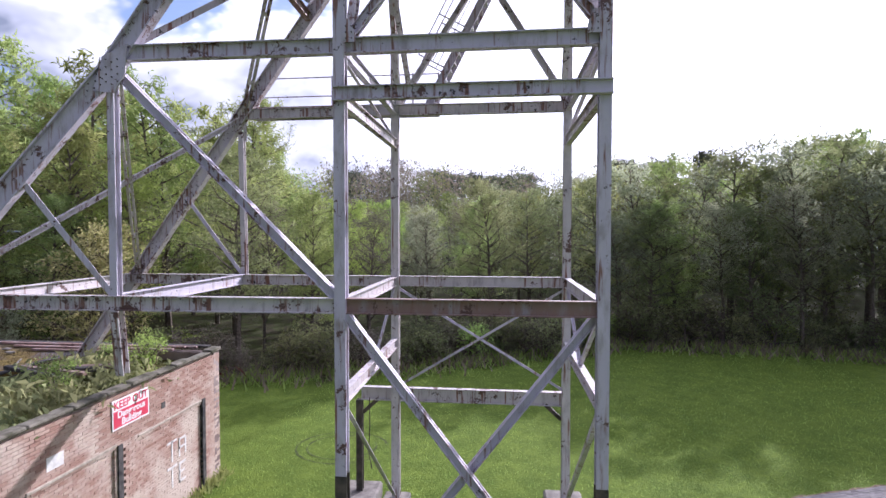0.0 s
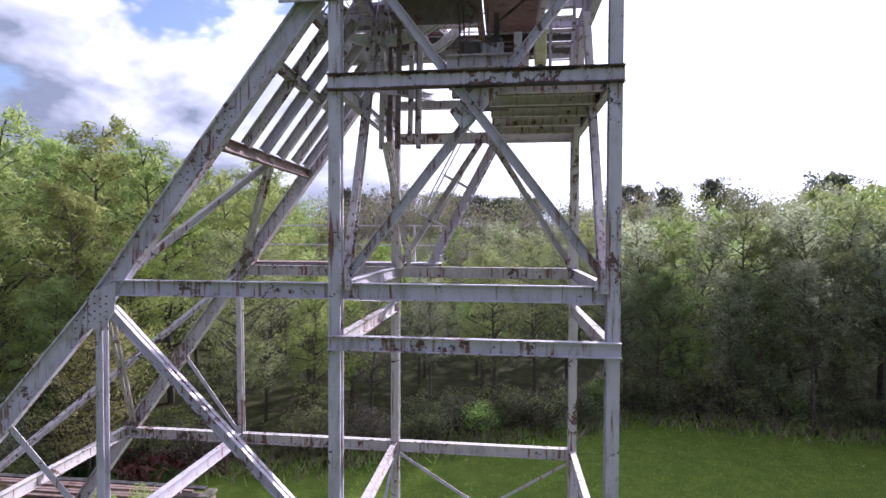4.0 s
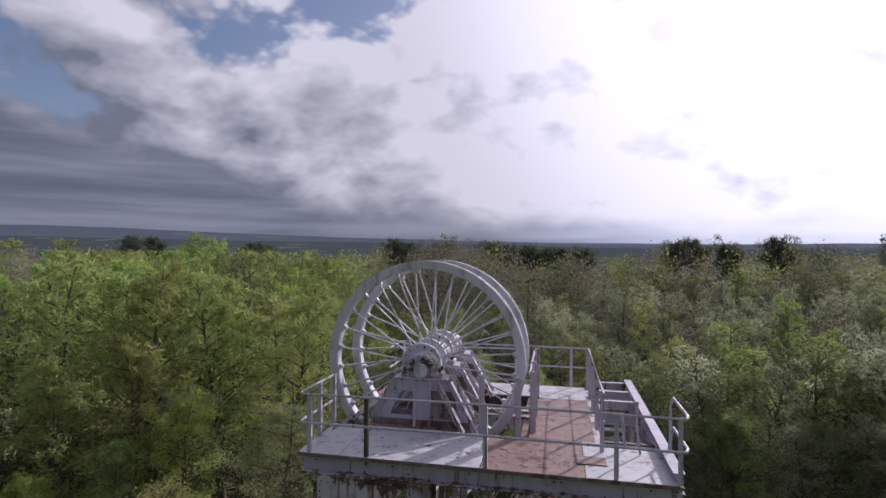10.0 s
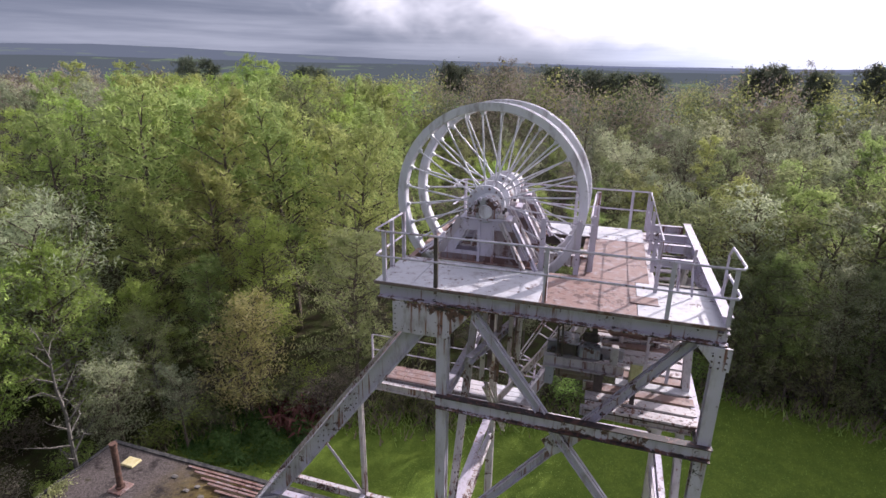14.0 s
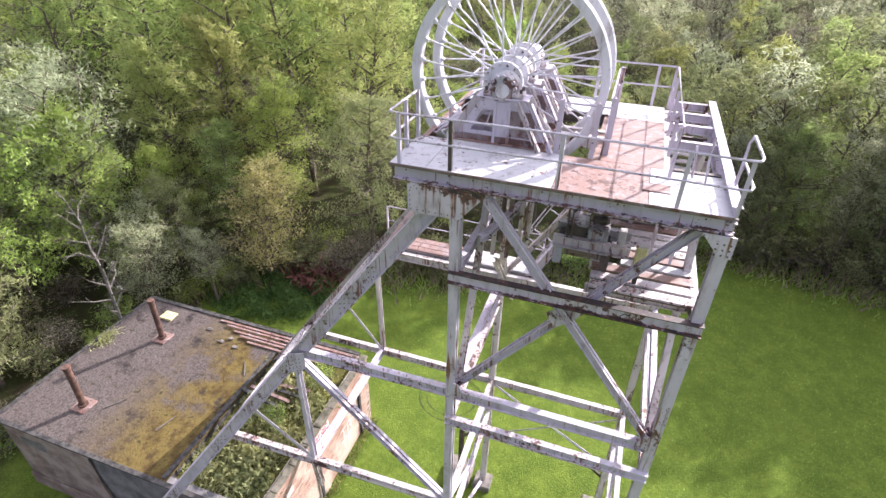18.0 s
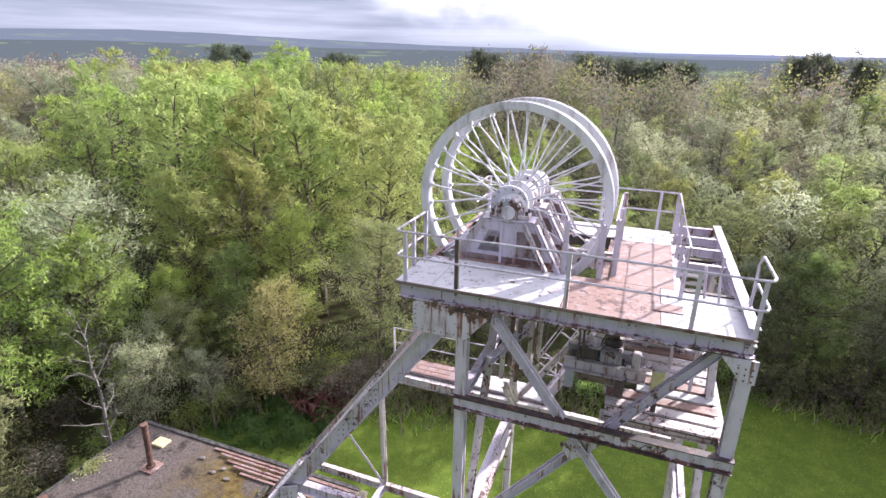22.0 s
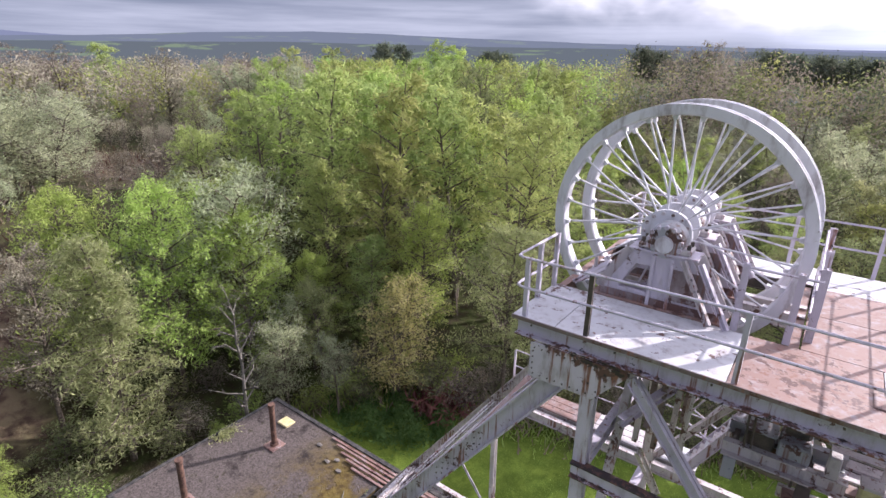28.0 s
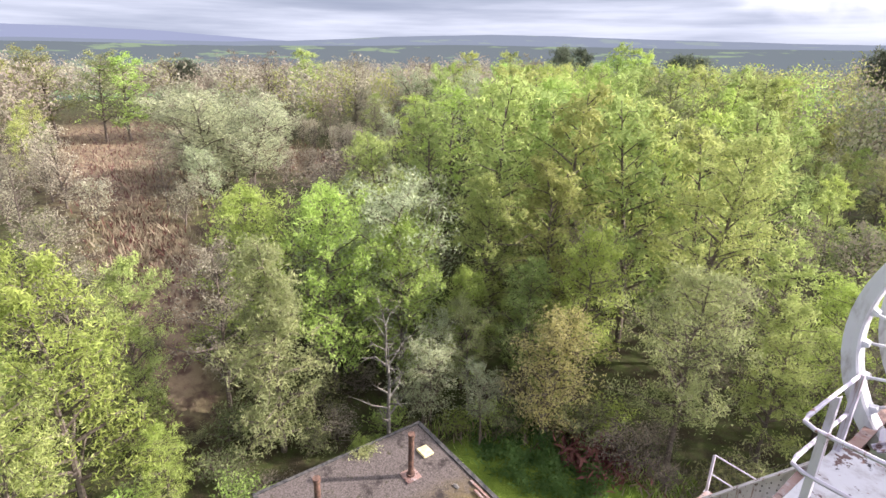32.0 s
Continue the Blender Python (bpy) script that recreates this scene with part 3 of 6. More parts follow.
# front face: big crossed braces from the middle girder to the deck, lower cross
twin((-2.45, YF - 0.02, 15.5), (1.36, YF - 0.02, 10.5), 0.04)
twin((1.1, YF + 0.16, 15.6), (-2.92, YF + 0.16, 10.5), 0.04)
twin((XL + 0.12, YF - 0.05, 5.66), (XR - 0.1, YF - 0.05, G + 0.5), 0.04)
twin((XR - 0.12, YF + 0.14, 5.66), (XL + 0.1, YF + 0.14, G + 0.5), 0.04)
# rear face braces
twin((-0.6, YB - 0.1, 13.6), (1.36, YB - 0.1, 10.5), 0.04, mat=STEEL_WORN)
twin((-0.9, YB + 0.06, 13.6), (XL + 0.1, YB + 0.06, 10.5), 0.03, mat=STEEL_WORN)
# gussets
g = plate([(-3.95, 15.64), (-3.95, 15.05), (-2.95, 15.05), (-2.48, 15.6), (-2.48, 15.64)], YF - 0.15, YF - 0.12, mat=STEEL_GUSSET)
rivets(g, [(-3.88 + 0.12 * i, YF - 0.16, z) for i in range(8) for z in (15.12, 15.56)] + [(-3.9, YF - 0.16, 15.2 + 0.1 * i) for i in range(4)] + [(-2.9 + 0.12 * i, YF - 0.16, 15.2 + 0.14 * i) for i in range(3)], r=0.016)
g = plate([(1.05, 15.64), (1.56, 15.64), (1.56, 15.25), (1.38, 15.25)], YF - 0.14, YF - 0.11)
rivets(g, [(1.3 + 0.1 * (i % 3), YF - 0.15, 15.3 + 0.1 * (i // 3)) for i in range(9)], r=0.02)
g = plate([(-1.15, 13.25), (-0.75, 13.6), (-0.3, 13.6), (-0.7, 13.15), (-0.95, 12.95)], YF + 0.0, YF + 0.03)
rivets(g, [(-0.95 + 0.09 * (i % 4), YF - 0.01, 13.2 + 0.09 * (i // 4)) for i in range(12)], r=0.02)
for x, z in ((XL, 10.5), (XR, 10.5)):
    k = 1 if x < 0 else -1
    g = plate([(x + k * 0.08, z - 0.14), (x + k * 0.08, z + 0.26), (x + k * 0.2, z + 0.24), (x + k * 0.3, z), (x + k * 0.3, z - 0.14)], YF - 0.13, YF - 0.105, mat=STEEL)
    rivets(g, [(x + k * (0.14 + 0.1 * (i % 2)), YF - 0.14, z - 0.08 + 0.1 * (i // 2)) for i in range(6)], r=0.017)
# bracing of the backstay bay
p = Vector((-7.2, 9.2, 10.15))
g = plate([(p.x - 0.3, 9.65), (p.x - 0.12, 10.25), (p.x + 0.35, 10.45), (p.x + 0.32, 9.95), (p.x + 0.1, 9.6)], p.y - 0.1, p.y - 0.13)
rivets(g, [(p.x - 0.15 + 0.11 * (i % 4), p.y - 0.14, 9.75 + 0.13 * (i // 4) + 0.05 * (i % 2)) for i in range(16)], r=0.018)
twin((p.x + 0.12, p.y + 0.05, 9.95), (XL - 0.12, YF, 6.02), 0.04, w=0.08, h=0.15)
for r in (False, True):
    q = on_stay(10.15, r)
    yy = 9.2 if not r else YB
    beam((-7.22, yy, 5.97), (-7.22 if not r else -7.27, yy, 9.85), 0.14, 0.15, "strut", up=(0, 1, 0), mat=STEEL if not r else STEEL_WORN)
    e = on_stay(8.1, r)
    beam((-7.3, yy, 6.0), (e.x, e.y if not r else YB, 8.1), 0.08, 0.1, "brace", kind="L", t=0.014)
beam((-7.22, 9.2, 5.68), (-7.2, 9.3, 4.5), 0.16, 0.18, "strut_stub", mat=STEEL_WORN, up=(0, 1, 0), label="sawn-off rusty strut stub")
f, r = on_stay(5.84), on_stay(5.84, True)
beam((f.x + 0.05, f.y, 5.86), (r.x, YB, 5.86), 0.15, 0.26, "cross_girder", STEEL_WORN)
beam((-7.25, 9.3, 5.86), (-7.25, YB - 0.1, 5.86), 0.16, 0.27, "cross_girder")
f, r = on_stay(12.85), on_stay(12.85, True)
beam(f, r, 0.16, 0.22, "cross_girder", RUST, label="rust-brown cross girder")
mid = f.lerp(r, 0.5)
for e in (on_stay(10.4), on_stay(10.4, True)):
    twin(mid, e, 0.05, w=0.06, h=0.12, mat=STEEL_WORN)
e1, e2 = on_stay(10.2, True), on_stay(6.0)
twin(e1, e2, 0.04, w=0.05, h=0.1, mat=STEEL_WORN)
twin(on_stay(10.2), on_stay(6.0, True), 0.04, w=0.05, h=0.1, mat=STEEL_WORN)
f, r = on_stay(14.2), on_stay(14.2, True)
beam(f, r, 0.14, 0.18, "cross_girder", STEEL_WORN)
# rope guides that climb from the cross girder to the wheels
for k, y in enumerate((10.35, 11.1, 11.9, 12.7, 13.4)):
    a, b = on_stay(12.9), on_stay(15.3)
    beam((a.x, y, 12.95), (b.x + 0.15, y, 15.5), 0.1, 0.2, "rope_guide", (STEEL_WORN, STEEL, STEEL_WORN)[k % 3], kind="C")
# guide rails hanging inside the left bay under the wheels
for k in range(7):
    x = -2.75 + 0.11 * k + (0.1 if k > 3 else 0)
    part("shaft_guide", bar("I", (x, 11.3 + 0.25 * (k % 3), 13.0 + 0.2 * (k % 3)), (x + 0.05, 11.3 + 0.25 * (k % 3), 15.6), 0.09, 0.1, 0.015, (0, 1, 0)), (STEEL_WORN, RUST_DARK)[k % 2], HF)
beam((-2.8, 10.3, 14.0), (-1.9, 12.6, 14.35), 0.14, 0.16, "shaft_beam", STEEL)
beam((-2.9, 12.9, 14.25), (1.3, 12.9, 14.25), 0.14, 0.18, "shaft_beam", STEEL_WORN)
beam((-2.6, 11.0, 13.05), (-2.45, 12.9, 10.6), 0.1, 0.14, "raking_leg", STEEL_WORN)

# upper floor: joists, plates with gaps, fence beams
for i, y in enumerate((9.75, 10.6, 11.5, 12.4, 13.3)):
    beam((-0.55, y, 13.72), (XR - 0.1, y, 13.72), 0.1, 0.18, "floor_joist", STEEL_WORN)
rng = random.Random(8)
for i in range(14):
    y = 9.62 + i * 0.32
    x0 = -0.5 + (0.55 if i in (3, 4, 7) else 0.1 * rng.random())
    part("floor_board", one_box((x0, y, 13.83), (1.42, y + 0.235, 13.87)), (STEEL_WORN, RUST, RUST, STEEL_WORN, DECK_PLATE)[rng.randrange(5)], HF)
    # dark sheet added below each board to give the underside its shade
    part("under_board", one_box((x0 + 0.01, y, 13.797), (1.41, y + 0.24, 13.827)), DARK_STEEL, HF, "dark sheet standing in for shade under the floor")

# deck: front plates, rust strip, rear strip, joists, hatch beams
for x0, x1, m in ((-4.3, -3.62, DECK_PLATE), (-3.61, -1.38, DECK_PLATE), (-1.37, 0.16, RUST), (0.17, 1.42, DECK_PLATE)):
    part("deck_plate", one_box((x0, 9.14, 15.955), (x1, 10.62, 15.975), 0.004), m, HF)
for y0, y1, m in ((10.63, 11.95, RUST), (11.96, 13.2, RUST), (13.21, 14.3, DECK_PLATE)):
    part("deck_plate", one_box((-0.72, y0, 15.955), (0.4, y1, 15.975), 0.004), m, HF)
part("deck_plate", one_box((-4.1, 13.3, 15.955), (-0.73, 14.3, 15.975), 0.004), DECK_PLATE, HF)
part("patch_plate", one_box((0.05, 9.62, 15.976), (0.5, 9.95, 15.99), 0.004), RUST, HF)
# dark strips for the eroded plate edge and the shade in the gap below
for x0, x1 in ((-4.3, -1.9), (-1.89, 0.1), (0.11, 1.42)):
    part("edge_strip", one_box((x0, 9.115, 15.925), (x1, 9.138, 15.985), 0.003), RUST_DARK, HF, "dark strip for the rusted deck edge and shaded gap")
part("pit_plate", one_box((-2.35, 10.66, 15.2), (-0.75, 10.69, 15.69), 0.004), RUST_DARK, HF, "dark rusted side plate of the wheel pit")
part("pit_plate", one_box((-0.62, 11.0, 15.3), (-0.59, 13.2, 15.67), 0.004), RUST_DARK, HF, "dark rusted side plate of the wheel pit")
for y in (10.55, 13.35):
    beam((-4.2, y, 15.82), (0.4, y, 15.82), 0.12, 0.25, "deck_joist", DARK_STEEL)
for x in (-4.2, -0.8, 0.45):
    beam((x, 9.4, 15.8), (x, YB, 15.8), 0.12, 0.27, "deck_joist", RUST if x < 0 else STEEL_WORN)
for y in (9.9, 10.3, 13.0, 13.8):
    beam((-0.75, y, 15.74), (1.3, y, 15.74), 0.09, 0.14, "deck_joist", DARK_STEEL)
beam((1.42, 9.2, 15.98), (1.42, 14.7, 15.98), 0.16, 0.3, "edge_girder")
for y in (11.9, 12.9, 13.7, 14.5):
    beam((0.48, y, 16.0), (1.34, y, 16.0), 0.1, 0.18, "hatch_beam")
beam((0.5, 10.65, 15.9), (1.34, 10.65, 15.9), 0.1, 0.2, "hatch_beam", DARK_STEEL)

# ---- handrails of the deck ----
railing = thing("deck_handrail", "white tubular handrail round the winding deck", "handrail")


def post(x, y, z0, z1, w=0.045, mat=None, parent=None):
    o = part("post", bar("L", (x, y, z0), (x, y, z1), w + 0.02, w + 0.02, 0.012, (0, 1, 0)), mat or STEEL, parent or railing)
    return o


def rail(points, r=0.022, parent=None, mat=None):
    return part("rail", pipe(points, r, 6), mat or STEEL, parent or railing, "")


TOPZ, MIDZ, DZ = 16.9, 16.44, 15.975
yF = 9.17
for x, m in ((-4.12, None), (-3.16, DARK_STEEL), (-1.29, None), (0.58, None), (1.43, None)):
    post(x, yF + 0.03, DZ, TOPZ, mat=m)
for z in (TOPZ, MIDZ):
    rail([(-4.28, 10.5, z), (-4.3, 9.35, z), (-4.28, yF + 0.05, z), (-4.18, yF, z), (-1.3, yF, z + 0.015), (1.4, yF - 0.02, z), (1.5, yF, z), (1.55, yF + 0.12, z), (1.55, 10.25, z)])
post(-4.27, 10.5, DZ, TOPZ + 0.02)
post(-4.27, 9.9, DZ, TOPZ)
rail([(1.55, 10.25, TOPZ), (1.52, 10.3, 16.75), (1.45, 9.95, DZ)])
rail([(1.55, 10.25, MIDZ), (1.45, 10.15, DZ + 0.05)])
for y in (10.25, 11.3, 12.4, 13.4, 14.3):
    post(0.47, y, DZ, TOPZ)
for z in (TOPZ, MIDZ):
    rail([(0.5, 10.25, z), (0.5, 14.3, z), (0.42, 14.35, z), (-4.0, 14.35, z), (-4.1, 14.25, z), (-4.1, 13.35, z)])
for x in (-4.05, -2.6, -1.2, 0.1):
    post(x, 14.33, DZ, TOPZ)
# stout posts and rails that fence the wheels
for y in (10.95, 11.85, 13.2):
    part("guard_post", bar("I", (-0.66, y, DZ), (-0.66, y, 17.05), 0.1, 0.1, 0.015, (0, 1, 0)), STEEL, railing, "stout white guard post")
for z in (16.35, 16.7, 17.0):
    rail([(-0.72, 10.95, z), (-0.72, 13.2, z)], 0.02)
for x in (-1.55, -0.9):
    part("guard_post", bar("I", (x, 10.68, DZ), (x, 10.68, 17.0), 0.09, 0.09, 0.014, (0, 1, 0)), STEEL, railing)
rail([(-1.55, 10.66, 16.95), (-0.66, 10.66, 16.95)], 0.02)
part("broken_rail", pipe([(1.05, 10.2, 15.99), (1.0, 10.25, 16.5), (1.02, 10.28, 16.8)], 0.02, 6), STEEL, railing)
part("broken_rail", pipe([(0.85, 10.4, 15.99), (0.8, 10.45, 16.55)], 0.025, 6), STEEL, railing)

# ---- winding wheels ----
WHEEL_X, WHEEL_Z, WHEEL_R, SPOKES = -2.76, 17.06, 1.95, 28


def ring(bm, profile, segments=72):
    """A profile of (radius, y) turned round the y axis."""
    rows = []
    for k in range(segments):
        a = k * math.tau / segments
        rows.append([bm.verts.new((r * math.cos(a), y, r * math.sin(a))) for r, y in profile])
    n = len(profile)
    for k in range(segments):
        q, w = rows[k], rows[(k + 1) % segments]
        for i in range(n):
            bm.faces.new((q[i], q[(i + 1) % n], w[(i + 1) % n], w[i]))
    bmesh.ops.recalc_face_normals(bm, faces=bm.faces[:])
    return bm


def winding_wheel(at):
    w = thing("winding_wheel", "pale grey spoked winding wheel standing above the deck", "winding wheel", "winding wheels", at)
    R = WHEEL_R
    rim = part("rim", ring(bmesh.new(), [(R, -0.12), (R, -0.075), (R - 0.11, -0.045), (R - 0.11, 0.045), (R, 0.075), (R, 0.12), (R - 0.145, 0.12), (R - 0.165, 0.09), (R - 0.165, -0.09), (R - 0.145, -0.12)]), WHEEL_PAINT, w, smooth=False)
    hub = part("hub", ring(bmesh.new(), [(0.02, -0.44), (0.2, -0.44), (0.2, -0.34), (0.3, -0.32), (0.38, -0.3), (0.38, -0.22), (0.24, -0.18), (0.22, 0.18), (0.38, 0.22), (0.38, 0.3), (0.3, 0.32), (0.2, 0.34), (0.2, 0.44), (0.02, 0.44)], 36), WHEEL_PAINT, w)
    bm = bmesh.new()
    for k in range(14):
        for y in (-0.33, 0.33):
            a = k * math.tau / 14
            disc(bm, (0.33 * math.cos(a), y, 0.33 * math.sin(a)), 0.03, 0.05, "Y", 6)
    tagged(part("riveting", bm, STEEL_WORN, hub), kind="stuff")
    spoke_mesh, lug_mesh = {}, None
    for side in (-1, 1):
        bm = bmesh.new()
        tube(bm, [(0.3, side * 0.27, 0), (R - 0.16, side * 0.03, 0)], 0.018, 6)
        spoke_mesh[side] = finish("spoke", bm, WHEEL_PAINT)
    bm = bmesh.new()
    vs = box(bm, (R - 0.235, -0.05, -0.024), (R - 0.15, 0.05, 0.024))
    for v in vs:
        if v.co.x > R - 0.18:
            v.co.z *= 2.2
    lug_mesh = finish("spoke_lug", bm, WHEEL_PAINT)
    for k in range(SPOKES):
        side = -1 if k % 2 else 1
        o = part("spoke", spoke_mesh[side], None, w)
        o.rotation_euler = (0, -(k + 0.5) * math.tau / SPOKES, 0)
        o = part("spoke_lug", lug_mesh, None, rim)
        o.rotation_euler = (0, -(k + 0.5) * math.tau / SPOKES, 0)
    return w


wheel = winding_wheel((WHEEL_X, 11.4, WHEEL_Z))
copy_thing(wheel, pose(WHEEL_X, 12.62, WHEEL_Z, 0, 4, 0))
shaft = thing("wheel_shaft", "greasy steel shaft joining the two winding wheels", "shaft", at=(WHEEL_X, 0, WHEEL_Z))
part("axle", pipe([(0, 10.75, 0), (0, 13.3, 0)], 0.11, 16), MACHINE, shaft)


def pedestal(at, rusty):
    """An A-shaped bearing stand with window openings, struts and a split bearing on top."""
    p = thing("bearing_pedestal", "rust-streaked white A-shaped pedestal carrying the wheel bearing", "pedestal", "bearing pedestals", at)
    top, base, zt, zb = 0.42, 0.92, 0.88, 0.0
    d = 0.17
    # side cheeks: frame of plates round two windows
    for k, y in enumerate((-d, d - 0.03)):
        bm = bmesh.new()

        def quad(pts):
            a = [bm.verts.new((x, y, z)) for x, z in pts]
            b = [bm.verts.new((x, y + 0.03, z)) for x, z in pts]
            bm.faces.new(a)
            bm.faces.new(b[::-1])
            for i in range(4):
                bm.faces.new((a[i], b[i], b[(i + 1) % 4], a[(i + 1) % 4]))
        w = lambda z: base + (top - base) * z / zt
        quad([(-w(0), 0), (w(0), 0), (w(0.22), 0.22), (-w(0.22), 0.22)])
        quad([(-w(0.66), 0.66), (w(0.66), 0.66), (w(zt), zt), (-w(zt), zt)])
        quad([(-w(0.22), 0.22), (-w(0.22) + 0.2, 0.22), (-w(0.66) + 0.17, 0.66), (-w(0.66), 0.66)])
        quad([(w(0.22) - 0.2, 0.22), (w(0.22), 0.22), (w(0.66), 0.66), (w(0.66) - 0.17, 0.66)])
        quad([(-0.14, 0.22), (0.14, 0.22), (0.12, 0.66), (-0.12, 0.66)])
        bmesh.ops.recalc_face_normals(bm, faces=bm.faces[:])
        part("cheek_plate", bm, STEEL, p)
    part("rust_panel", bar("box", (0.15, -d - 0.012, 0.44), (0.66, -d - 0.012, 0.44), 0.014, 0.5), RUST_DARK, p, "dark rust-eaten panel")
    part("rust_band", one_box((-0.9, -d - 0.02, 0.03), (0.9, -d - 0.004, 0.15), 0.004), RUST_DARK, p, "rust-eaten bottom edge")
    part("cap_plate", one_box((-0.5, -0.21, zt), (0.5, 0.21, zt + 0.035), 0.005), STEEL, p)
    part("foot_plate", one_box((-1.0, -0.24, 0), (1.0, 0.24, 0.03), 0.005), RUST, p)
    for k in (-1, 1):
        part("end_plate", bar("box", (k * (base - 0.01), 0, 0.02), (k * (top - 0.01), 0, zt), 0.3, 0.02, up=(0, 1, 0)), STEEL_WORN, p)
    part("web_plate", one_box((0.1, -0.015, 0.03), (0.7, 0.015, 0.6)), RUST_DARK, p)
    for x in (0.62, 0.86):
        part("strut", bar("I", (x + 0.18, -0.34, 0.02), (x - 0.32, -0.2, zt - 0.02), 0.07, 0.08, 0.014), STEEL if x > 0.7 else STEEL_WORN, p)
    for x in (-0.12, 0.16):
        part("stiffener", bar("box", (x, -d - 0.03, 0.03), (x, -d - 0.03, zt - 0.03), 0.05, 0.02, up=(0, 1, 0)), STEEL, p)
    b = part("bearing", ring(bmesh.new(), [(0.1, -0.2), (0.24, -0.2), (0.27, -0.14), (0.27, 0.14), (0.24, 0.2), (0.1, 0.2)], 28), MACHINE, p, "round split bearing housing")
    b.location = (0, 0, zt + 0.2)
    part("bearing_foot", one_box((-0.38, -0.16, zt + 0.035), (0.38, 0.16, zt + 0.13), 0.02), STEEL_WORN, p)
    part("end_cap", disc(bmesh.new(), (0, -0.215, zt + 0.17), 0.13, 0.05, "Y", 20), WHEEL_PAINT, p, "round pale end cap")
    for k in range(9):
        a = radians(-20 + k * 27.5)
        part("bearing_nut", disc(bmesh.new(), (0.235 * math.cos(a), -0.2, 0.235 * math.sin(a)), 0.034, 0.07, "Y", 6), STEEL, b)
    bm = bmesh.new()
    for x in (-0.33, 0.33):
        for y in (-0.1, 0.1):
            disc(bm, (x, y, zt + 0.16), 0.03, 0.08, "Z", 6)
    tagged(part("riveting", bm, DARK_STEEL, p), kind="stuff")
    return p


ped = pedestal((WHEEL_X + 0.1, 10.86, 15.976), True)
for y in (12.02, 13.3):
    copy_thing(ped, pose(WHEEL_X + 0.1, y, 15.976))
# girders that carry the inner pedestals across the wheel pit
for y in (11.82, 12.2):
    beam((-4.1, y, 15.85), (-0.75, y, 15.85), 0.12, 0.25, "pit_girder", STEEL_WORN)
rope_guard = thing("rope_guard", "curved white rope guard plate beside the wheel", "guard", at=(-4.05, 11.0, 15.98))
part("plate", bar("box", (0, 0, 0.02), (0.45, 0.1, 0.35), 0.5, 0.02), STEEL, rope_guard)
part("leg", bar("L", (0.2, 0.25, 0), (0.2, 0.25, 0.4), 0.05, 0.05, 0.01, (0, 1, 0)), STEEL_WORN, rope_guard)
part("arm", bar("L", (0, -0.2, 0.03), (0.5, 0.3, 0.32), 0.05, 0.05, 0.01), STEEL, rope_guard)

# ---- winch and frame on the upper floor ----
winch = thing("winch", "grey rusting winch with levers on a steel stand", "winch", at=(-0.62, 10.5, 13.87))
for y in (-0.25, 0.35):
    part("bed", bar("C", (-0.7, y, 0.48), (0.77, y, 0.48), 0.12, 0.24, 0.02), STEEL_WORN if y < 0 else MACHINE, winch, "pale rust-stained bed channel" if y < 0 else "")
for x in (-0.57, 0.34):
    for y in (-0.25, 0.35):
        part("leg", bar("I", (x, y, 0.0), (x, y, 0.36), 0.16, 0.15, 0.02, (0, 1, 0)), DARK_STEEL if x > 0 else MACHINE, winch)
    part("tie", bar("I", (x, -0.19, 0.42), (x, 0.29, 0.42), 0.08, 0.12), DARK_STEEL, winch)
drum = part("drum", pipe([(-0.4, 0.05, 0.22), (0.2, 0.05, 0.22)], 0.13, 20), RUST_DARK, winch, "rusty cable drum")
for x in (-0.41, 0.19):
    part("drum_flange", pipe([(x, 0.05, 0.22), (x + 0.03, 0.05, 0.22)], 0.19, 24), DARK_STEEL, drum)
part("gearbox", one_box((-0.47, -0.2, 0.602), (-0.1, 0.26, 0.84), 0.02), DARK_STEEL, winch)
part("gearbox", one_box((-0.06, -0.22, 0.602), (0.33, 0.28, 0.82), 0.02), MACHINE, winch)
part("gearbox_lid", one_box((-0.49, -0.22, 0.842), (-0.08, 0.28, 0.87), 0.008), MACHINE, winch)
part("switch_box", one_box((0.5, -0.33, 0.62), (0.64, -0.15, 0.95), 0.015), STEEL_WORN, winch, "upright pale switch box")
part("motor", pipe([(-0.02, 0.05, 0.92), (0.02, 0.05, 0.92), (0.26, 0.05, 0.92), (0.3, 0.05, 0.92)], [0.06, 0.09, 0.09, 0.05], 14), DARK_STEEL, winch)
for x, h in ((-0.44, 1.42), (-0.36, 1.36)):
    lv = part("lever", pipe([(x, -0.26, 0.6), (x - 0.03, -0.28, h)], 0.018, 6), DARK_STEEL, winch)
    part("grip", pipe([(x - 0.03, -0.28, h - 0.02), (x - 0.035, -0.28, h + 0.08)], 0.028, 8), DARK_STEEL, lv)
part("jib_post", bar("I", (0.19, 0.1, 0.6), (0.19, 0.1, 1.45), 0.1, 0.1, 0.016, (0, 1, 0)), DARK_STEEL, winch)
part("jib_stay", bar("L", (0.22, 0.1, 1.3), (0.7, 0.25, 1.75), 0.05, 0.05, 0.01), DARK_STEEL, winch)
part("back_plate", one_box((-0.5, 0.42, -0.25), (0.42, 0.44, 0.45), 0.004), RUST_DARK, winch, "dark rust-brown plate")
yellow = plain("faded_yellow_paint", (0.42, 0.38, 0.16), (0.6, 0.56, 0.32), 8, 0.6)
brk = thing("brake_box", "faded yellow brake box on the upper floor", "control box", at=(0.33, 10.0, 13.87))
part("case", one_box((-0.1, -0.1, 0.3), (0.1, 0.1, 0.85), 0.02), yellow, brk)
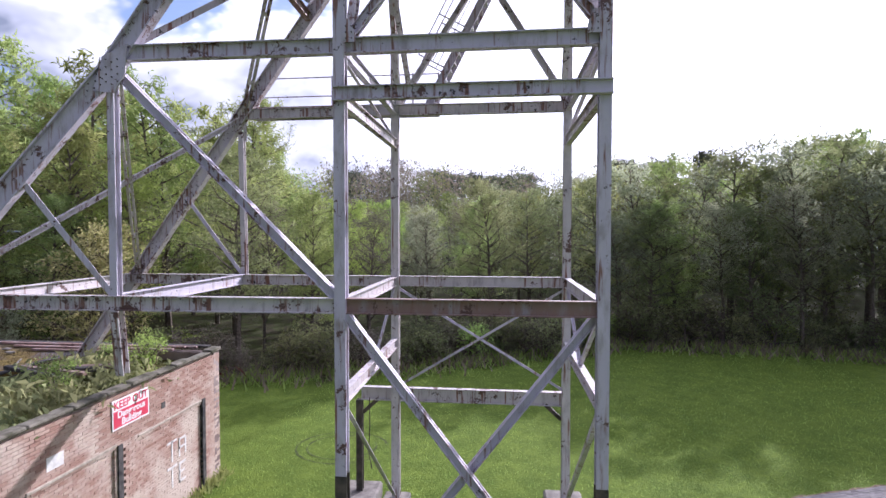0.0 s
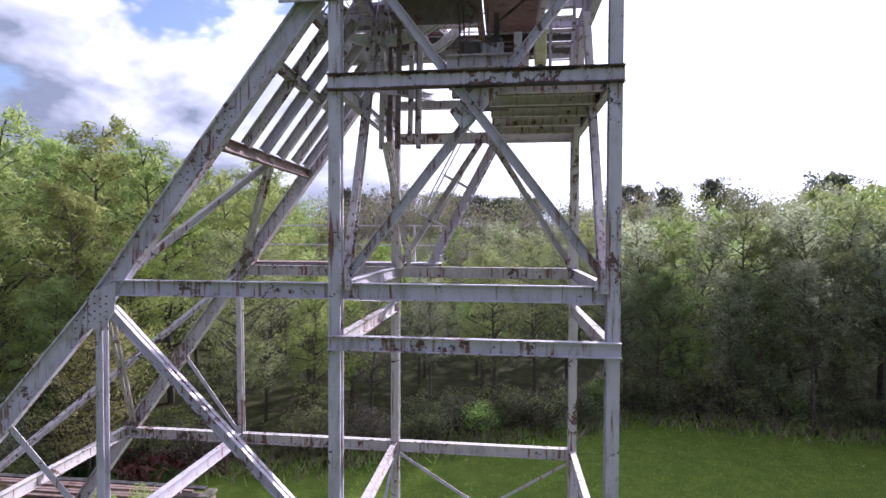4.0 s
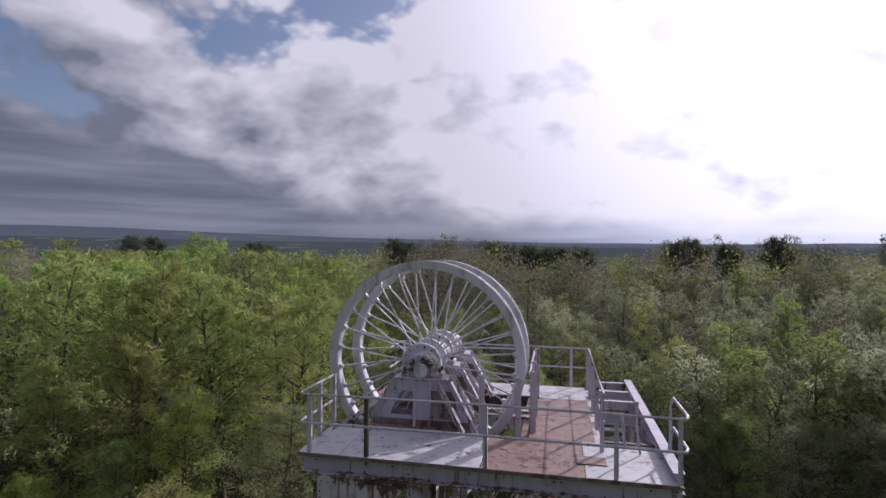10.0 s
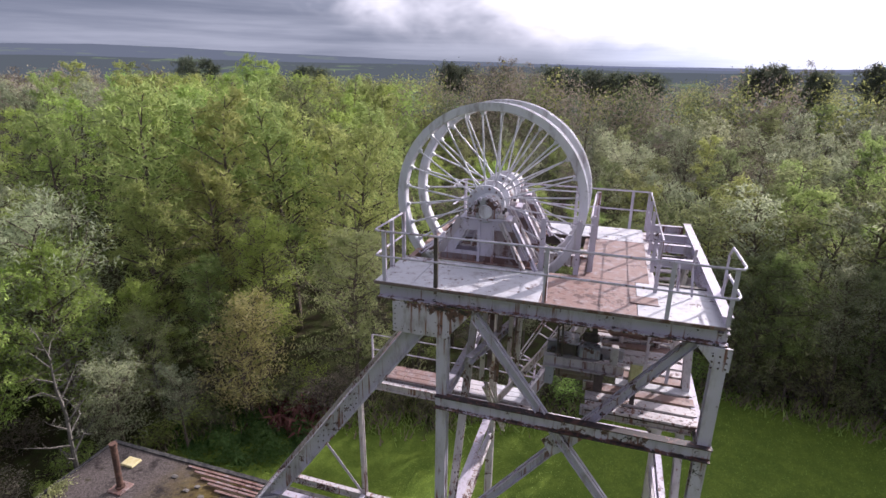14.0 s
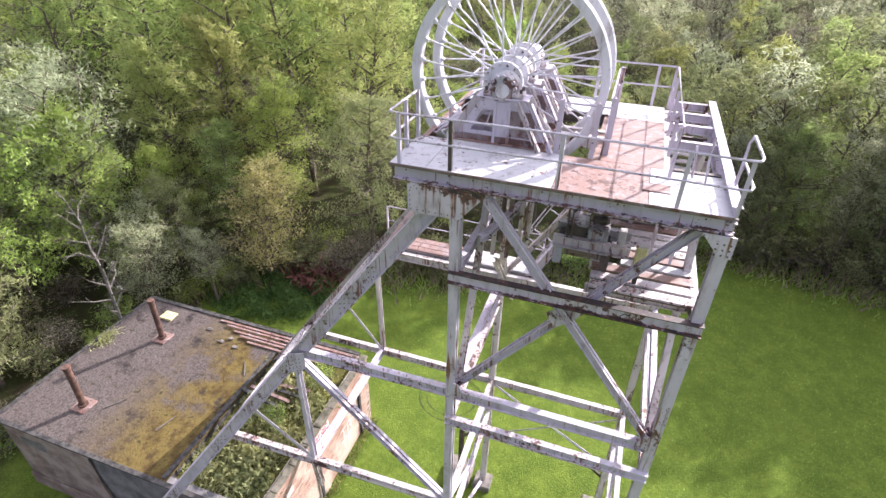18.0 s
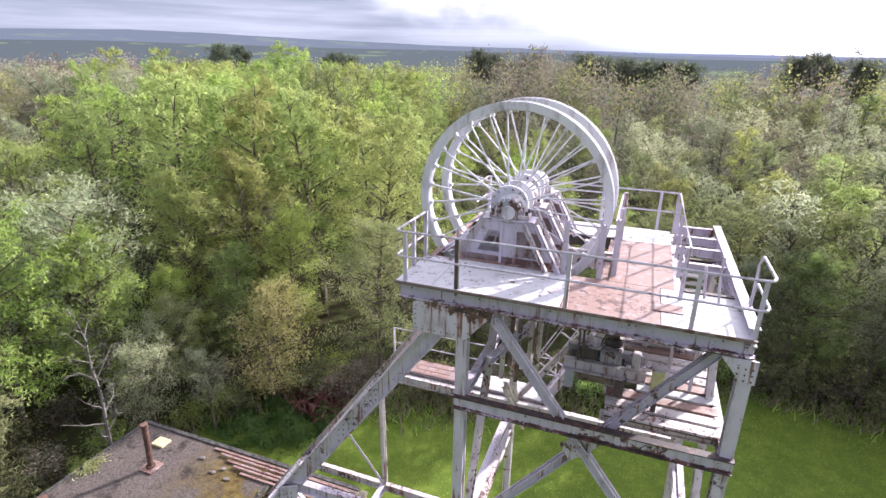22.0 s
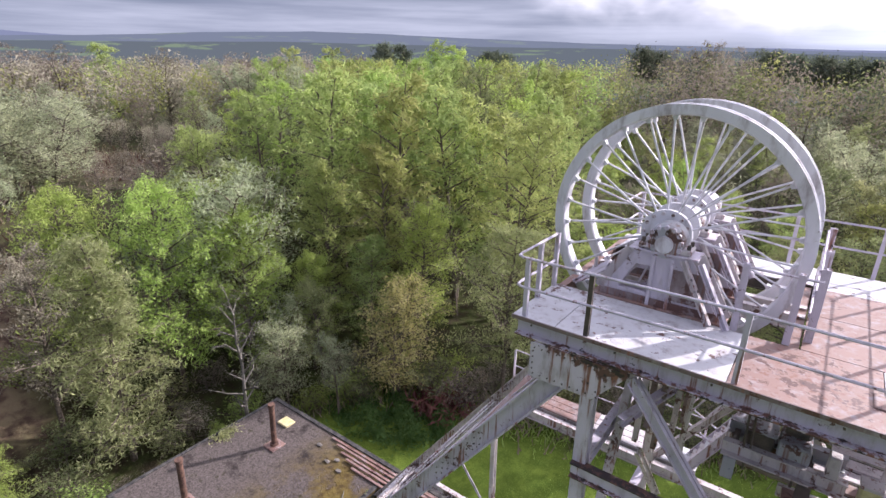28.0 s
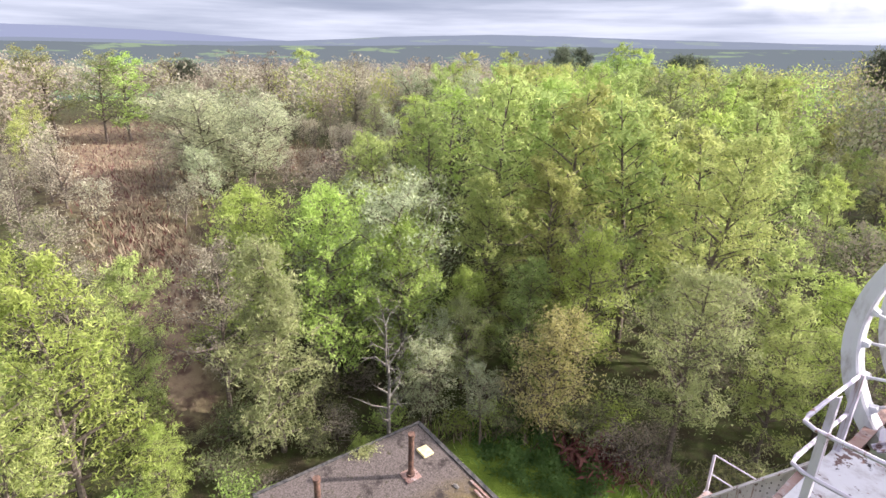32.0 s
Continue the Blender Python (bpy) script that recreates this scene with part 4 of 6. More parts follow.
part("stand", bar("I", (0, 0, 0), (0, 0, 0.32), 0.08, 0.08, 0.014, (0, 1, 0)), DARK_STEEL, brk)
part("lid", one_box((-0.12, -0.12, 0.85), (0.12, 0.12, 0.9), 0.01), STEEL_WORN, brk)
tank = thing("tank", "rusty horizontal tank lying on the upper floor", "tank", at=(0.55, 12.6, 13.87))
part("shell", pipe([(-0.7, 0, 0.4), (-0.62, 0, 0.4), (0.55, 0, 0.4), (0.62, 0, 0.4)], [0.26, 0.34, 0.34, 0.26], 20), RUST, tank)
for x in (-0.4, 0.35):
    part("cradle", one_box((x - 0.05, -0.28, 0), (x + 0.05, 0.28, 0.16), 0.01), STEEL_WORN, tank)


# ---- stairs ----
def stair(name, label, a, b, width, steps, across, mat):
    """Open stair from a up to b; across: unit vector over its width."""
    s = thing(name, label, "stairs")
    a, b, across = Vector(a), Vector(b), Vector(across)
    for k in (-0.5, 0.5):
        part("stringer", bar("C", a + across * width * k, b + across * width * k, 0.05, 0.2, 0.014), mat, s)
    run = Vector((b.x - a.x, b.y - a.y, 0)).normalized()
    for i in range(1, steps + 1):
        c = a.lerp(b, i / (steps + 0.4))
        bm = bmesh.new()
        sweep(bm, section("box", width - 0.06, 0.025), c - run * 0.1, c + run * 0.1)
        part("tread", bm, STEEL_WORN if i % 3 else DECK_PLATE, s)
    return s


st = stair("deck_stair", "steep open steel stair up to the winding deck", (0.85, 13.55, 13.88), (0.85, 12.2, 15.95), 0.62, 9, (1, 0, 0), STEEL)
st = stair("platform_stair", "steep white stair from the walkway to the upper floor", (-2.15, 14.55, 10.52), (-0.45, 14.55, 13.75), 0.6, 14, (0, 1, 0), STEEL)
for k in (-0.3, 0.3):
    y = 14.55 + k
    a, b = Vector((-2.15, y, 10.52)), Vector((-0.45, y, 13.75))
    up = Vector((-0.88, 0, 0.47)) * 0.85
    part("stair_rail", pipe([a.lerp(b, 0.28) + up, a.lerp(b, 0.95) + up], 0.02, 6), STEEL, st)
    part("stair_rail", pipe([a.lerp(b, 0.28) + up * 0.5, a.lerp(b, 0.95) + up * 0.5], 0.016, 6), STEEL, st)
    for f in (0.28, 0.6, 0.95):
        part("stair_post", pipe([a.lerp(b, f), a.lerp(b, f) + up], 0.02, 6), STEEL, st)
lad = thing("side_ladder", "white steel ladder below the deck corner", "ladder")
for x in (0.56, 0.98):
    part("stile", bar("box", (x, 10.9, 13.88), (x, 10.72, 15.9), 0.06, 0.03, up=(0, 1, 0)), STEEL, lad)
for i in range(8):
    z = 14.05 + i * 0.235
    part("rung", pipe([(0.56, 10.9 - 0.09 * (z - 13.88), z), (0.98, 10.9 - 0.09 * (z - 13.88), z)], 0.016, 6), STEEL, lad)

# ---- rear walkway ----
walkway = thing("walkway", "rust-red plank walkway with white rails behind the headframe", "walkway")
for y in (14.28, 14.95):
    part("bearer", bar("C", (-7.25, y, 10.42), (-1.95, y, 10.42), 0.08, 0.18, 0.014), STEEL_WORN, walkway)
for i, (x0, x1) in enumerate(((-7.2, -5.9), (-5.88, -4.5), (-4.48, -3.2), (-3.18, -1.95))):
    for j in range(3):
        y = 14.25 + j * 0.25
        part("plank", one_box((x0, y, 10.515), (x1, y + 0.235, 10.55), 0.004), (RUST, RUST, STEEL_WORN, DECK_PLATE)[i], walkway)
for x in (-7.2, -5.0, -2.7, -1.98):
    part("post", bar("L", (x, 14.97, 10.5), (x, 14.97, 11.55), 0.05, 0.05, 0.01, (0, 1, 0)), STEEL, walkway)
for z in (11.0, 11.53):
    part("rail", pipe([(-7.2, 15.0, z), (-1.98, 15.0, z)], 0.018, 6), STEEL, walkway)
part("bracket", bar("L", (-7.2, 14.2, 10.3), (-7.2, 14.2, 9.6), 0.08, 0.08, 0.012, (0, 1, 0)), STEEL_WORN, walkway)
# ---- brick engine house ----
bx0, bx1, by0, by1, bz = -20.3, -8.85, 8.0, 15.6, 3.6
house = thing("brick_building", "derelict flat-roofed brick building with a mossy roof", "building")


def brick_material():
    m, nt, b = mat_base("old_red_brick", 0.92)
    info = nt.nodes.new("ShaderNodeObjectInfo")
    geo = nt.nodes.new("ShaderNodeNewGeometry")
    add = nt.nodes.new("ShaderNodeMath")
    add.operation = "ADD"
    nt.links.new(info.outputs["Random"], add.inputs[0])
    nt.links.new(geo.outputs["Random Per Island"], add.inputs[1])
    fr = nt.nodes.new("ShaderNodeMath")
    fr.operation = "FRACT"
    nt.links.new(add.outputs[0], fr.inputs[0])
    c = blend(nt, fr.outputs[0], (0.27, 0.155, 0.12), (0.42, 0.31, 0.25))
    big = noise_node(nt, 0.7, 5, 0.6)
    c = blend(nt, step_node(nt, big, 0.42, 0.62), c, (0.5, 0.42, 0.35))
    fine = noise_node(nt, 22, 6, 0.7)
    c = blend(nt, step_node(nt, fine, 0.55, 0.8), c, (0.16, 0.1, 0.08))
    nt.links.new(c, b.inputs["Base Color"])
    bump(nt, b, fine, 0.5, 0.006)
    return m


BRICK = brick_material()
MORTAR = plain("sandy_mortar", (0.3, 0.26, 0.21), (0.46, 0.41, 0.34), 9, 0.95)
RENDER_GREY = plain("damp_grey_render", (0.10, 0.10, 0.11), (0.235, 0.225, 0.23), 1.6, 0.9)
PINK_RENDER = plain("flaking_pinkish_render", (0.17, 0.125, 0.115), (0.36, 0.3, 0.275), 1.3, 0.9)
MOSS = plain("moss_and_earth", (0.035, 0.032, 0.016), (0.13, 0.125, 0.035), 2.2, 1.0, relief=0.9)
DARK_CONCRETE = plain("dark_concrete", (0.045, 0.042, 0.04), (0.15, 0.14, 0.135), 2.5, 0.92, relief=0.5)
COPING = plain("mossy_coping_stone", (0.05, 0.05, 0.032), (0.2, 0.185, 0.15), 3.5, 0.95, relief=0.6)
FELT_AND_SHADE = plain("dark_felt_and_recess_shade", (0.03, 0.03, 0.032), (0.1, 0.095, 0.09), 5, 0.9)


def roof_material():
    m, nt, b = mat_base("gravelled_mossy_felt", 0.97)
    fine = noise_node(nt, 16, 8, 0.75)
    wide = noise_node(nt, 0.45, 6, 0.65)
    mid = noise_node(nt, 2.4, 7, 0.7)
    c = blend(nt, step_node(nt, fine, 0.3, 0.72), (0.04, 0.033, 0.031), (0.165, 0.14, 0.13))
    moss = blend(nt, step_node(nt, mid, 0.35, 0.65), (0.07, 0.047, 0.02), (0.165, 0.125, 0.04))
    co = nt.nodes.new("ShaderNodeTexCoord")
    sep = nt.nodes.new("ShaderNodeSeparateXYZ")
    nt.links.new(co.outputs["Object"], sep.inputs[0])
    east = step_node(nt, sep.outputs["X"], -17.5, -14.0)
    both = nt.nodes.new("ShaderNodeMath")
    both.operation = "MULTIPLY"
    nt.links.new(step_node(nt, wide, 0.36, 0.5), both.inputs[0])
    nt.links.new(east, both.inputs[1])
    c = blend(nt, both.outputs[0], c, moss)
    c = blend(nt, step_node(nt, mid, 0.6, 0.68), c, (0.045, 0.042, 0.022))
    c = blend(nt, step_node(nt, noise_node(nt, 0.9, 6, 0.65), 0.55, 0.68), c, (0.036, 0.03, 0.028))
    c = blend(nt, step_node(nt, noise_node(nt, 34, 5, 0.7), 0.64, 0.7), c, (0.3, 0.27, 0.25))
    nt.links.new(c, b.inputs["Base Color"])
    bump(nt, b, fine, 0.8, 0.03)
    return m


ROOF = roof_material()
SPLIT = -12.55                 # the roof steps down to the earth-filled part
part("wall", one_box((bx0, by0 + 0.3, G - 0.2), (bx0 + 0.3, by1 - 0.3, bz - 0.1)), PINK_RENDER, house)
part("wall", one_box((bx0, by1 - 0.3, G - 0.2), (bx1, by1, bz - 0.1)), PINK_RENDER, house)
fw = part("wall", one_box((bx0, by0, G - 0.2), (bx1, by0 + 0.3, bz - 0.1)), RENDER_GREY, house, "damp grey rendered wall")
part("pilaster", one_box((-16.15, by0 - 0.06, G - 0.1), (-15.85, by0 - 0.002, bz - 0.15), 0.01), PINK_RENDER, fw)
part("render_panel", one_box((-20.2, by0 - 0.03, 0.4), (-16.2, by0 - 0.002, bz - 0.2), 0.01), PINK_RENDER, fw, "flaking pinkish render")
part("plinth", one_box((-20.3, by0 - 0.09, G - 0.1), (bx1, by0 - 0.032, 0.36), 0.01), PINK_RENDER, fw)
part("dark_band", one_box((-15.8, by0 - 0.05, 1.2), (bx1 + 0.0, by0 - 0.002, bz - 0.15), 0.01), RENDER_GREY, fw)
part("downpipe", pipe([(-15.8, by0 - 0.1, bz - 0.2), (-15.75, by0 - 0.1, 1.8), (-15.3, by0 - 0.1, G)], 0.05, 8), DARK_STEEL, fw, "dark downpipe")
part("blocked_door", one_box((-19.6, by0 - 0.034, G), (-18.6, by0 - 0.03, 2.0)), PINK_RENDER, fw)
ew = part("wall", one_box((bx1 - 0.32, by0 + 0.3, G - 0.2), (bx1 - 0.075, by1 - 0.3, bz - 0.1)), MORTAR, house, "weathered brick wall")

part("roof_slab", one_box((bx0 - 0.12, by0 - 0.12, bz - 0.1), (SPLIT, by1 + 0.1, bz)), ROOF, house, "gravelled felt roof with moss")
part("sunken_roof", one_box((SPLIT + 0.003, by0 + 0.1, bz - 0.55), (bx1 - 0.2, by1 - 0.2, bz - 0.35)), MOSS, house, "roof sunk under earth and moss")
# edge copings
part("coping", one_box((bx0 - 0.16, by0 - 0.16, bz), (bx1 + 0.06, by0 + 0.02, bz + 0.05), 0.012), FELT_AND_SHADE, house)
part("coping", one_box((bx0 - 0.16, by0 + 0.022, bz), (bx0, by1 + 0.1, bz + 0.05), 0.012), FELT_AND_SHADE, house)
part("coping", one_box((bx0 + 0.002, by1 - 0.1, bz), (bx1 - 0.3, by1 + 0.1, bz + 0.06), 0.012), FELT_AND_SHADE, house)
rng = random.Random(11)
y = by0 + 0.05
while y < by1:
    n = min(by1 + 0.06, y + rng.uniform(0.7, 1.1))
    part("coping_stone", one_box((bx1 - 0.24, y, bz - 0.08), (bx1 + 0.06, n - 0.015, bz + rng.uniform(-0.03, 0.035)), 0.025), COPING, house)
    y = n
part("step_wall", one_box((SPLIT - 0.2, by0 + 0.1, bz - 0.5), (SPLIT - 0.002, by1 - 0.1, bz + 0.04), 0.01), FELT_AND_SHADE, house)
# loose ridge timbers and tiles at the back edge of the roof
for i in range(5):
    z = bz + 0.02 + 0.035 * (i % 2)
    y = by1 - 0.25 - 0.2 * i
    part("batten", one_box((-16.1 + 0.5 * i, y - 0.06, z), (-9.4 - 0.25 * i, y + 0.05, z + 0.06), 0.01), RUST, house, "faded red timber batten")
for i in range(4):
    o = part("fallen_beam", one_box((-0.9, -0.07, -0.05), (0.9, 0.07, 0.05), 0.01), RUST if i % 2 else FELT_AND_SHADE, house)
    o.location, o.rotation_euler = (-11.7 + 0.25 * i, 12.1 + 0.3 * i, bz + 0.06 - 0.02 * i), (0.05 * i, 0.1 - 0.05 * i, -0.12 + 0.06 * i)

# bricks of the wall towards the headframe: courses from the ground to the coping
BW, BH, GAP = 0.225, 0.075, 0.01
rows, bricks = int((bz - 0.12 - G) / (BH)), []


def open_panel(y, z):
    """How far a brick of the blocked openings is set back."""
    if 11.35 < y < 14.62 and z < 2.2 and not (11.4 < y < 11.9):
        return 0.06
    if 8.9 < y < 11.15 and z < 2.25:
        return 0.06
    return 0.0


for i in range(rows):
    z = G + (i + 0.5) * BH
    y = by0 + (0.0 if i % 2 else -BW / 2)
    while y < by1:
        a, b = max(y, by0), min(y + BW - GAP, by1)
        cuts = [a] + [c for c in (8.9, 11.15, 11.9, 14.62) if a + 0.02 < c < b - 0.02 and z < 2.26] + [b]
        for p, q in zip(cuts, cuts[1:]):
            if q - p > 0.03:
                bricks.append((p, q, z - BH / 2, z + BH / 2 - GAP, open_panel((p + q) / 2, z)))
        y += BW


near = [k for k in bricks if 10.6 < (k[0] + k[1]) / 2 < 13.0 and 2.25 < k[2] < 3.6][:300]
keep = set(id(k) for k in near)
vs, fs = [], []
for k in bricks:
    if id(k) in keep:
        continue
    a, b, z0, z1, s = k
    x1 = bx1 + rng.uniform(-0.004, 0.006) - s * 0.8 + (0.05 if s else 0) * 0
    x0 = bx1 - 0.1
    o = len(vs)
    vs += [(x0, a, z0), (x0, b, z0), (x0, b, z1), (x0, a, z1), (x1, a, z0), (x1, b, z0), (x1, b, z1), (x1, a, z1)]
    fs += [(o + 4, o + 5, o + 6, o + 7), (o, o + 1, o + 5, o + 4), (o + 3, o + 7, o + 6, o + 2), (o, o + 4, o + 7, o + 3), (o + 1, o + 2, o + 6, o + 5)]
tagged(part("brickwork", mesh_from("brickwork", vs, fs, BRICK), None, ew), kind="stuff")
# returning end of brick at the corner of the front wall
part("corner_pier", one_box((bx1 - 0.9, by0 - 0.045, G), (bx1 - 0.0, by0 - 0.003, bz - 0.12)), BRICK, fw, "bare brick corner")
# dark strips put in for the shaded reveals of the blocked openings
for y0, y1 in ((11.22, 11.38), (14.62, 14.78), (8.75, 8.9)):
    part("reveal_shade", one_box((bx1 - 0.05, y0, G), (bx1 + 0.035, y1, 2.3), 0.005), FELT_AND_SHADE, ew, "dark strip standing in for the recess shade")
for y0, y1, z in ((11.9, 14.6, 2.24), (8.9, 11.2, 2.3)):
    part("lintel", one_box((bx1 - 0.05, y0, z), (bx1 + 0.03, y1, z + 0.06), 0.008), MORTAR, ew)
WHITEWASH = plain("thin_white_daub", (0.5, 0.49, 0.47), (0.68, 0.67, 0.65), 7, 0.9)
for dy, dz, w, h in ((0.0, 0.0, 0.06, 0.55), (-0.18, 0.5, 0.42, 0.06), (0.32, 0.0, 0.06, 0.5), (0.32, 0.45, 0.3, 0.06), (0.32, 0.22, 0.28, 0.06), (0.6, 0.02, 0.06, 0.45), (0.0, -0.7, 0.06, 0.55), (-0.18, -0.18, 0.42, 0.06), (0.32, -0.7, 0.06, 0.5), (0.32, -0.22, 0.3, 0.06), (0.32, -0.45, 0.25, 0.06), (0.32, -0.7, 0.3, 0.06)):
    part("daub_stroke", one_box((bx1 - 0.045, 13.25 + dy, 1.05 + dz), (bx1 - 0.036, 13.25 + dy + w, 1.05 + dz + h)), WHITEWASH, ew, "white painted scrawl")
part("white_patch", one_box((bx1 + 0.007, 9.35, 2.55), (bx1 + 0.012, 9.75, 2.82)), WHITEWASH, ew)
# solid dark block, its colour standing in for a hole's shaded inside
part("hole_shade", one_box((bx1 - 0.1, 12.8, 2.62), (bx1 + 0.008, 12.96, 2.78)), FELT_AND_SHADE, ew)

# warning sign
WHITE_SIGN, nt_, b_ = mat_base("white_sign_enamel", 0.5)
nt_.links.new(blend(nt_, step_node(nt_, noise_node(nt_, 9, 5), 0.55, 0.8), (0.75, 0.74, 0.75), (0.55, 0.52, 0.5)), b_.inputs["Base Color"])
RED_SIGN = plain("faded_red_sign_paint", (0.5, 0.03, 0.07), (0.62, 0.06, 0.11), 6, 0.5, relief=0.02)
sign = thing("warning_sign", "red and white keep out sign screwed to the brick wall", "sign", at=(bx1 + 0.012, 11.68, 3.02))
part("board", one_box((0, -0.62, -0.34), (0.012, 0.62, 0.34), 0.003), WHITE_SIGN, sign)
part("red_field", one_box((0.0125, -0.58, -0.3), (0.016, 0.58, 0.08)), RED_SIGN, sign)


def lettering(body, size, y, z, mat, x):
    cu = bpy.data.curves.new("lettering", "FONT")
    cu.body, cu.size, cu.align_x, cu.align_y, cu.extrude, cu.offset = body, size, "CENTER", "CENTER", 0.0015, 0.006
    cu.materials.append(mat)
    ob = new("lettering", cu)
    ob.parent = sign
    ob.matrix_basis = Matrix.Translation((x, y, z)) @ Matrix(((0, 0, 1, 0), (1, 0, 0, 0), (0, 1, 0, 0), (0, 0, 0, 1)))
    return ob


lettering("KEEP OUT", 0.25, 0, 0.2, RED_SIGN, 0.0145)
lettering("Dangerous", 0.21, 0, -0.02, WHITE_SIGN, 0.018)
lettering("Building", 0.21, 0, -0.2, WHITE_SIGN, 0.018)
bm = bmesh.new()
for y in (-0.55, 0.55):
    disc(bm, (0.014, y, 0.29), 0.012, 0.008, "X", 8)
part("screws", bm, DARK_STEEL, sign)
sign2 = thing("wall_sign", "faded pale notice on the grey wall", "sign", at=(-18.9, by0 - 0.04, 2.7))
part("board", one_box((-0.6, -0.012, -0.25), (0.6, 0.0, 0.25), 0.003), RENDER_GREY, sign2)
for k in range(3):
    part("text_bar", one_box((-0.5 + 0.05 * k, -0.016, 0.1 - 0.14 * k), (0.45 - 0.08 * k, -0.0125, 0.18 - 0.14 * k)), CONCRETE, sign2)

# vent pipes on the roof
PIPE_RUST = plain("brown_rusted_pipe", (0.06, 0.04, 0.035), (0.17, 0.1, 0.075), 7, 0.85)


def vent(x, y, h, lean):
    v = thing("vent_pipe", "brown rusted vent pipe standing on the felt roof", "vent pipe", "roof vents", (x, y, bz))
    part("pipe", pipe([(0, 0, 0), (lean * 0.5, 0, h * 0.5), (lean, 0, h)], 0.12, 14), PIPE_RUST, v)
    part("collar", pipe([(lean * 0.96, 0, h * 0.96), (lean * 1.02, 0, h * 1.02)], 0.145, 14), PIPE_RUST, v)
    part("base_plate", one_box((-0.34, -0.34, 0), (0.34, 0.34, 0.07), 0.02), RUST, v)
    part("flange", pipe([(0, 0, 0.06), (0, 0, 0.16)], 0.18, 14), PIPE_RUST, v)


vent(-17.75, 13.5, 2.15, 0.1)
vent(-17.75, 9.5, 2.1, 0.12)
CREAM = plain("yellow_cream_slab", (0.5, 0.42, 0.2), (0.62, 0.55, 0.33), 6, 0.9)
sl = thing("foam_slab", "pale yellow foam slab lying on the roof", "slab", at=(-18.55, 14.75, bz + 0.0))
part("slab", one_box((-0.32, -0.26, 0), (0.32, 0.26, 0.12), 0.03), CREAM, sl)
stick = thing("stick", "pale bleached stick on the roof felt", "stick", "roof sticks", (-16.7, 9.95, bz + 0.03))
part("branch", pipe([(-0.25, -0.3, 0), (0.0, 0.02, 0.01), (0.22, 0.36, 0.0)], [0.03, 0.025, 0.015], 6), BARK_PALE, stick)
copy_thing(stick, pose(-14.2, 9.9, bz + 0.03, 0, 0, 20))
copy_thing(stick, pose(-13.2, 13.2, bz + 0.03, 0, 0, 70))
for i, (x, y) in enumerate(((-15.2, 14.2), (-14.9, 14.5), (-14.4, 14.1), (-16.2, 14.7))):
    rb = thing("rubble_piece", "broken pale render piece on the roof", "rubble", "roof rubble", (x, y, bz))
    bm = bmesh.new()
    bmesh.ops.create_icosphere(bm, subdivisions=1, radius=0.1, matrix=Matrix.Translation((0, 0, 0.05)) @ Matrix.Diagonal((1.6, 1, 0.4, 1)))
    for v in bm.verts:
        v.co += Vector((rng.uniform(-0.03, 0.03), rng.uniform(-0.03, 0.03), rng.uniform(-0.01, 0.02)))
    part("chunk", bm, CONCRETE, rb)

# footing of the front backstay
foot = thing("backstay_footing", "grey concrete footing block of the backstay", "footing", at=(-15.1, 6.4, G))
bm = one_box((-0.7, -0.8, -0.2), (0.7, 0.72, 0.4), 0.07)
for v in bm.verts:
    v.co += Vector((rng.uniform(-0.04, 0.04), rng.uniform(-0.04, 0.04), 0))
part("block", bm, DARK_CONCRETE, foot)
part("shoe_plate", one_box((-0.1, 0.1, 0.42), (0.7, 0.72, 0.46), 0.01), DARK_STEEL, foot)
foot.rotation_euler = (0, 0, -0.12)

# ---- paved corner ----
PAVER = brick_material()
PAVER.name = "grey_block_paver"
for n in PAVER.node_tree.nodes:
    if n.bl_idname == "ShaderNodeMix":
        a, b = n.inputs["A"].default_value, n.inputs["B"].default_value
        for s in (n.inputs["A"], n.inputs["B"]):
            r, g_, b2, _ = s.default_value
            l = (r + g_ + b2) / 3
            s.default_value = (l * 0.55, l * 0.515, l * 0.51, 1)
paving = tagged(new("pavement", one := finish("pavement", one_box((7.45, 5.0, G - 0.1), (14.5, 15.6, G + 0.03)), MORTAR)), "grey block-paved corner set in the lawn", "paving", kind="structure")
vs, fs, singles = [], [], 0
single_mesh = None
bmq = bmesh.new()
box(bmq, (-0.098, -0.047, -0.03), (0.098, 0.047, 0.0))
single_mesh = finish("paver", bmq, PAVER)
ny = 0
y = 15.55
while y > 10.0:
    x = 7.55 + (0.1 if ny % 2 else 0)
    while x < 13.5:
        z = G + 0.045 + rng.uniform(-0.004, 0.004)
        if singles < 300 and 7.4 < x < 10.6 and y < 15.4:
            o = new("paver", single_mesh)
            o.parent, o.location = paving, (x, y, z)
            singles += 1
        else:
            o = len(vs)
            for zz in (z - 0.03, z):
                vs += [(x - 0.098, y - 0.047, zz), (x + 0.098, y - 0.047, zz), (x + 0.098, y + 0.047, zz), (x - 0.098, y + 0.047, zz)]
            fs += [(o + 4, o + 5, o + 6, o + 7), (o, o + 1, o + 5, o + 4), (o + 1, o + 2, o + 6, o + 5), (o + 2, o + 3, o + 7, o + 6), (o + 3, o, o + 4, o + 7)]
        x += 0.2
    y -= 0.1
    ny += 1
tagged(part("paver_rows", mesh_from("paver_rows", vs, fs, PAVER), None, paving), kind="stuff")
corner = Matrix.Translation((7.47, 15.54, 0))
paving.matrix_basis = corner @ Matrix.Rotation(radians(19), 4, "Z") @ corner.inverted()
# bricks near the sign, each on its own
near_mesh = {}
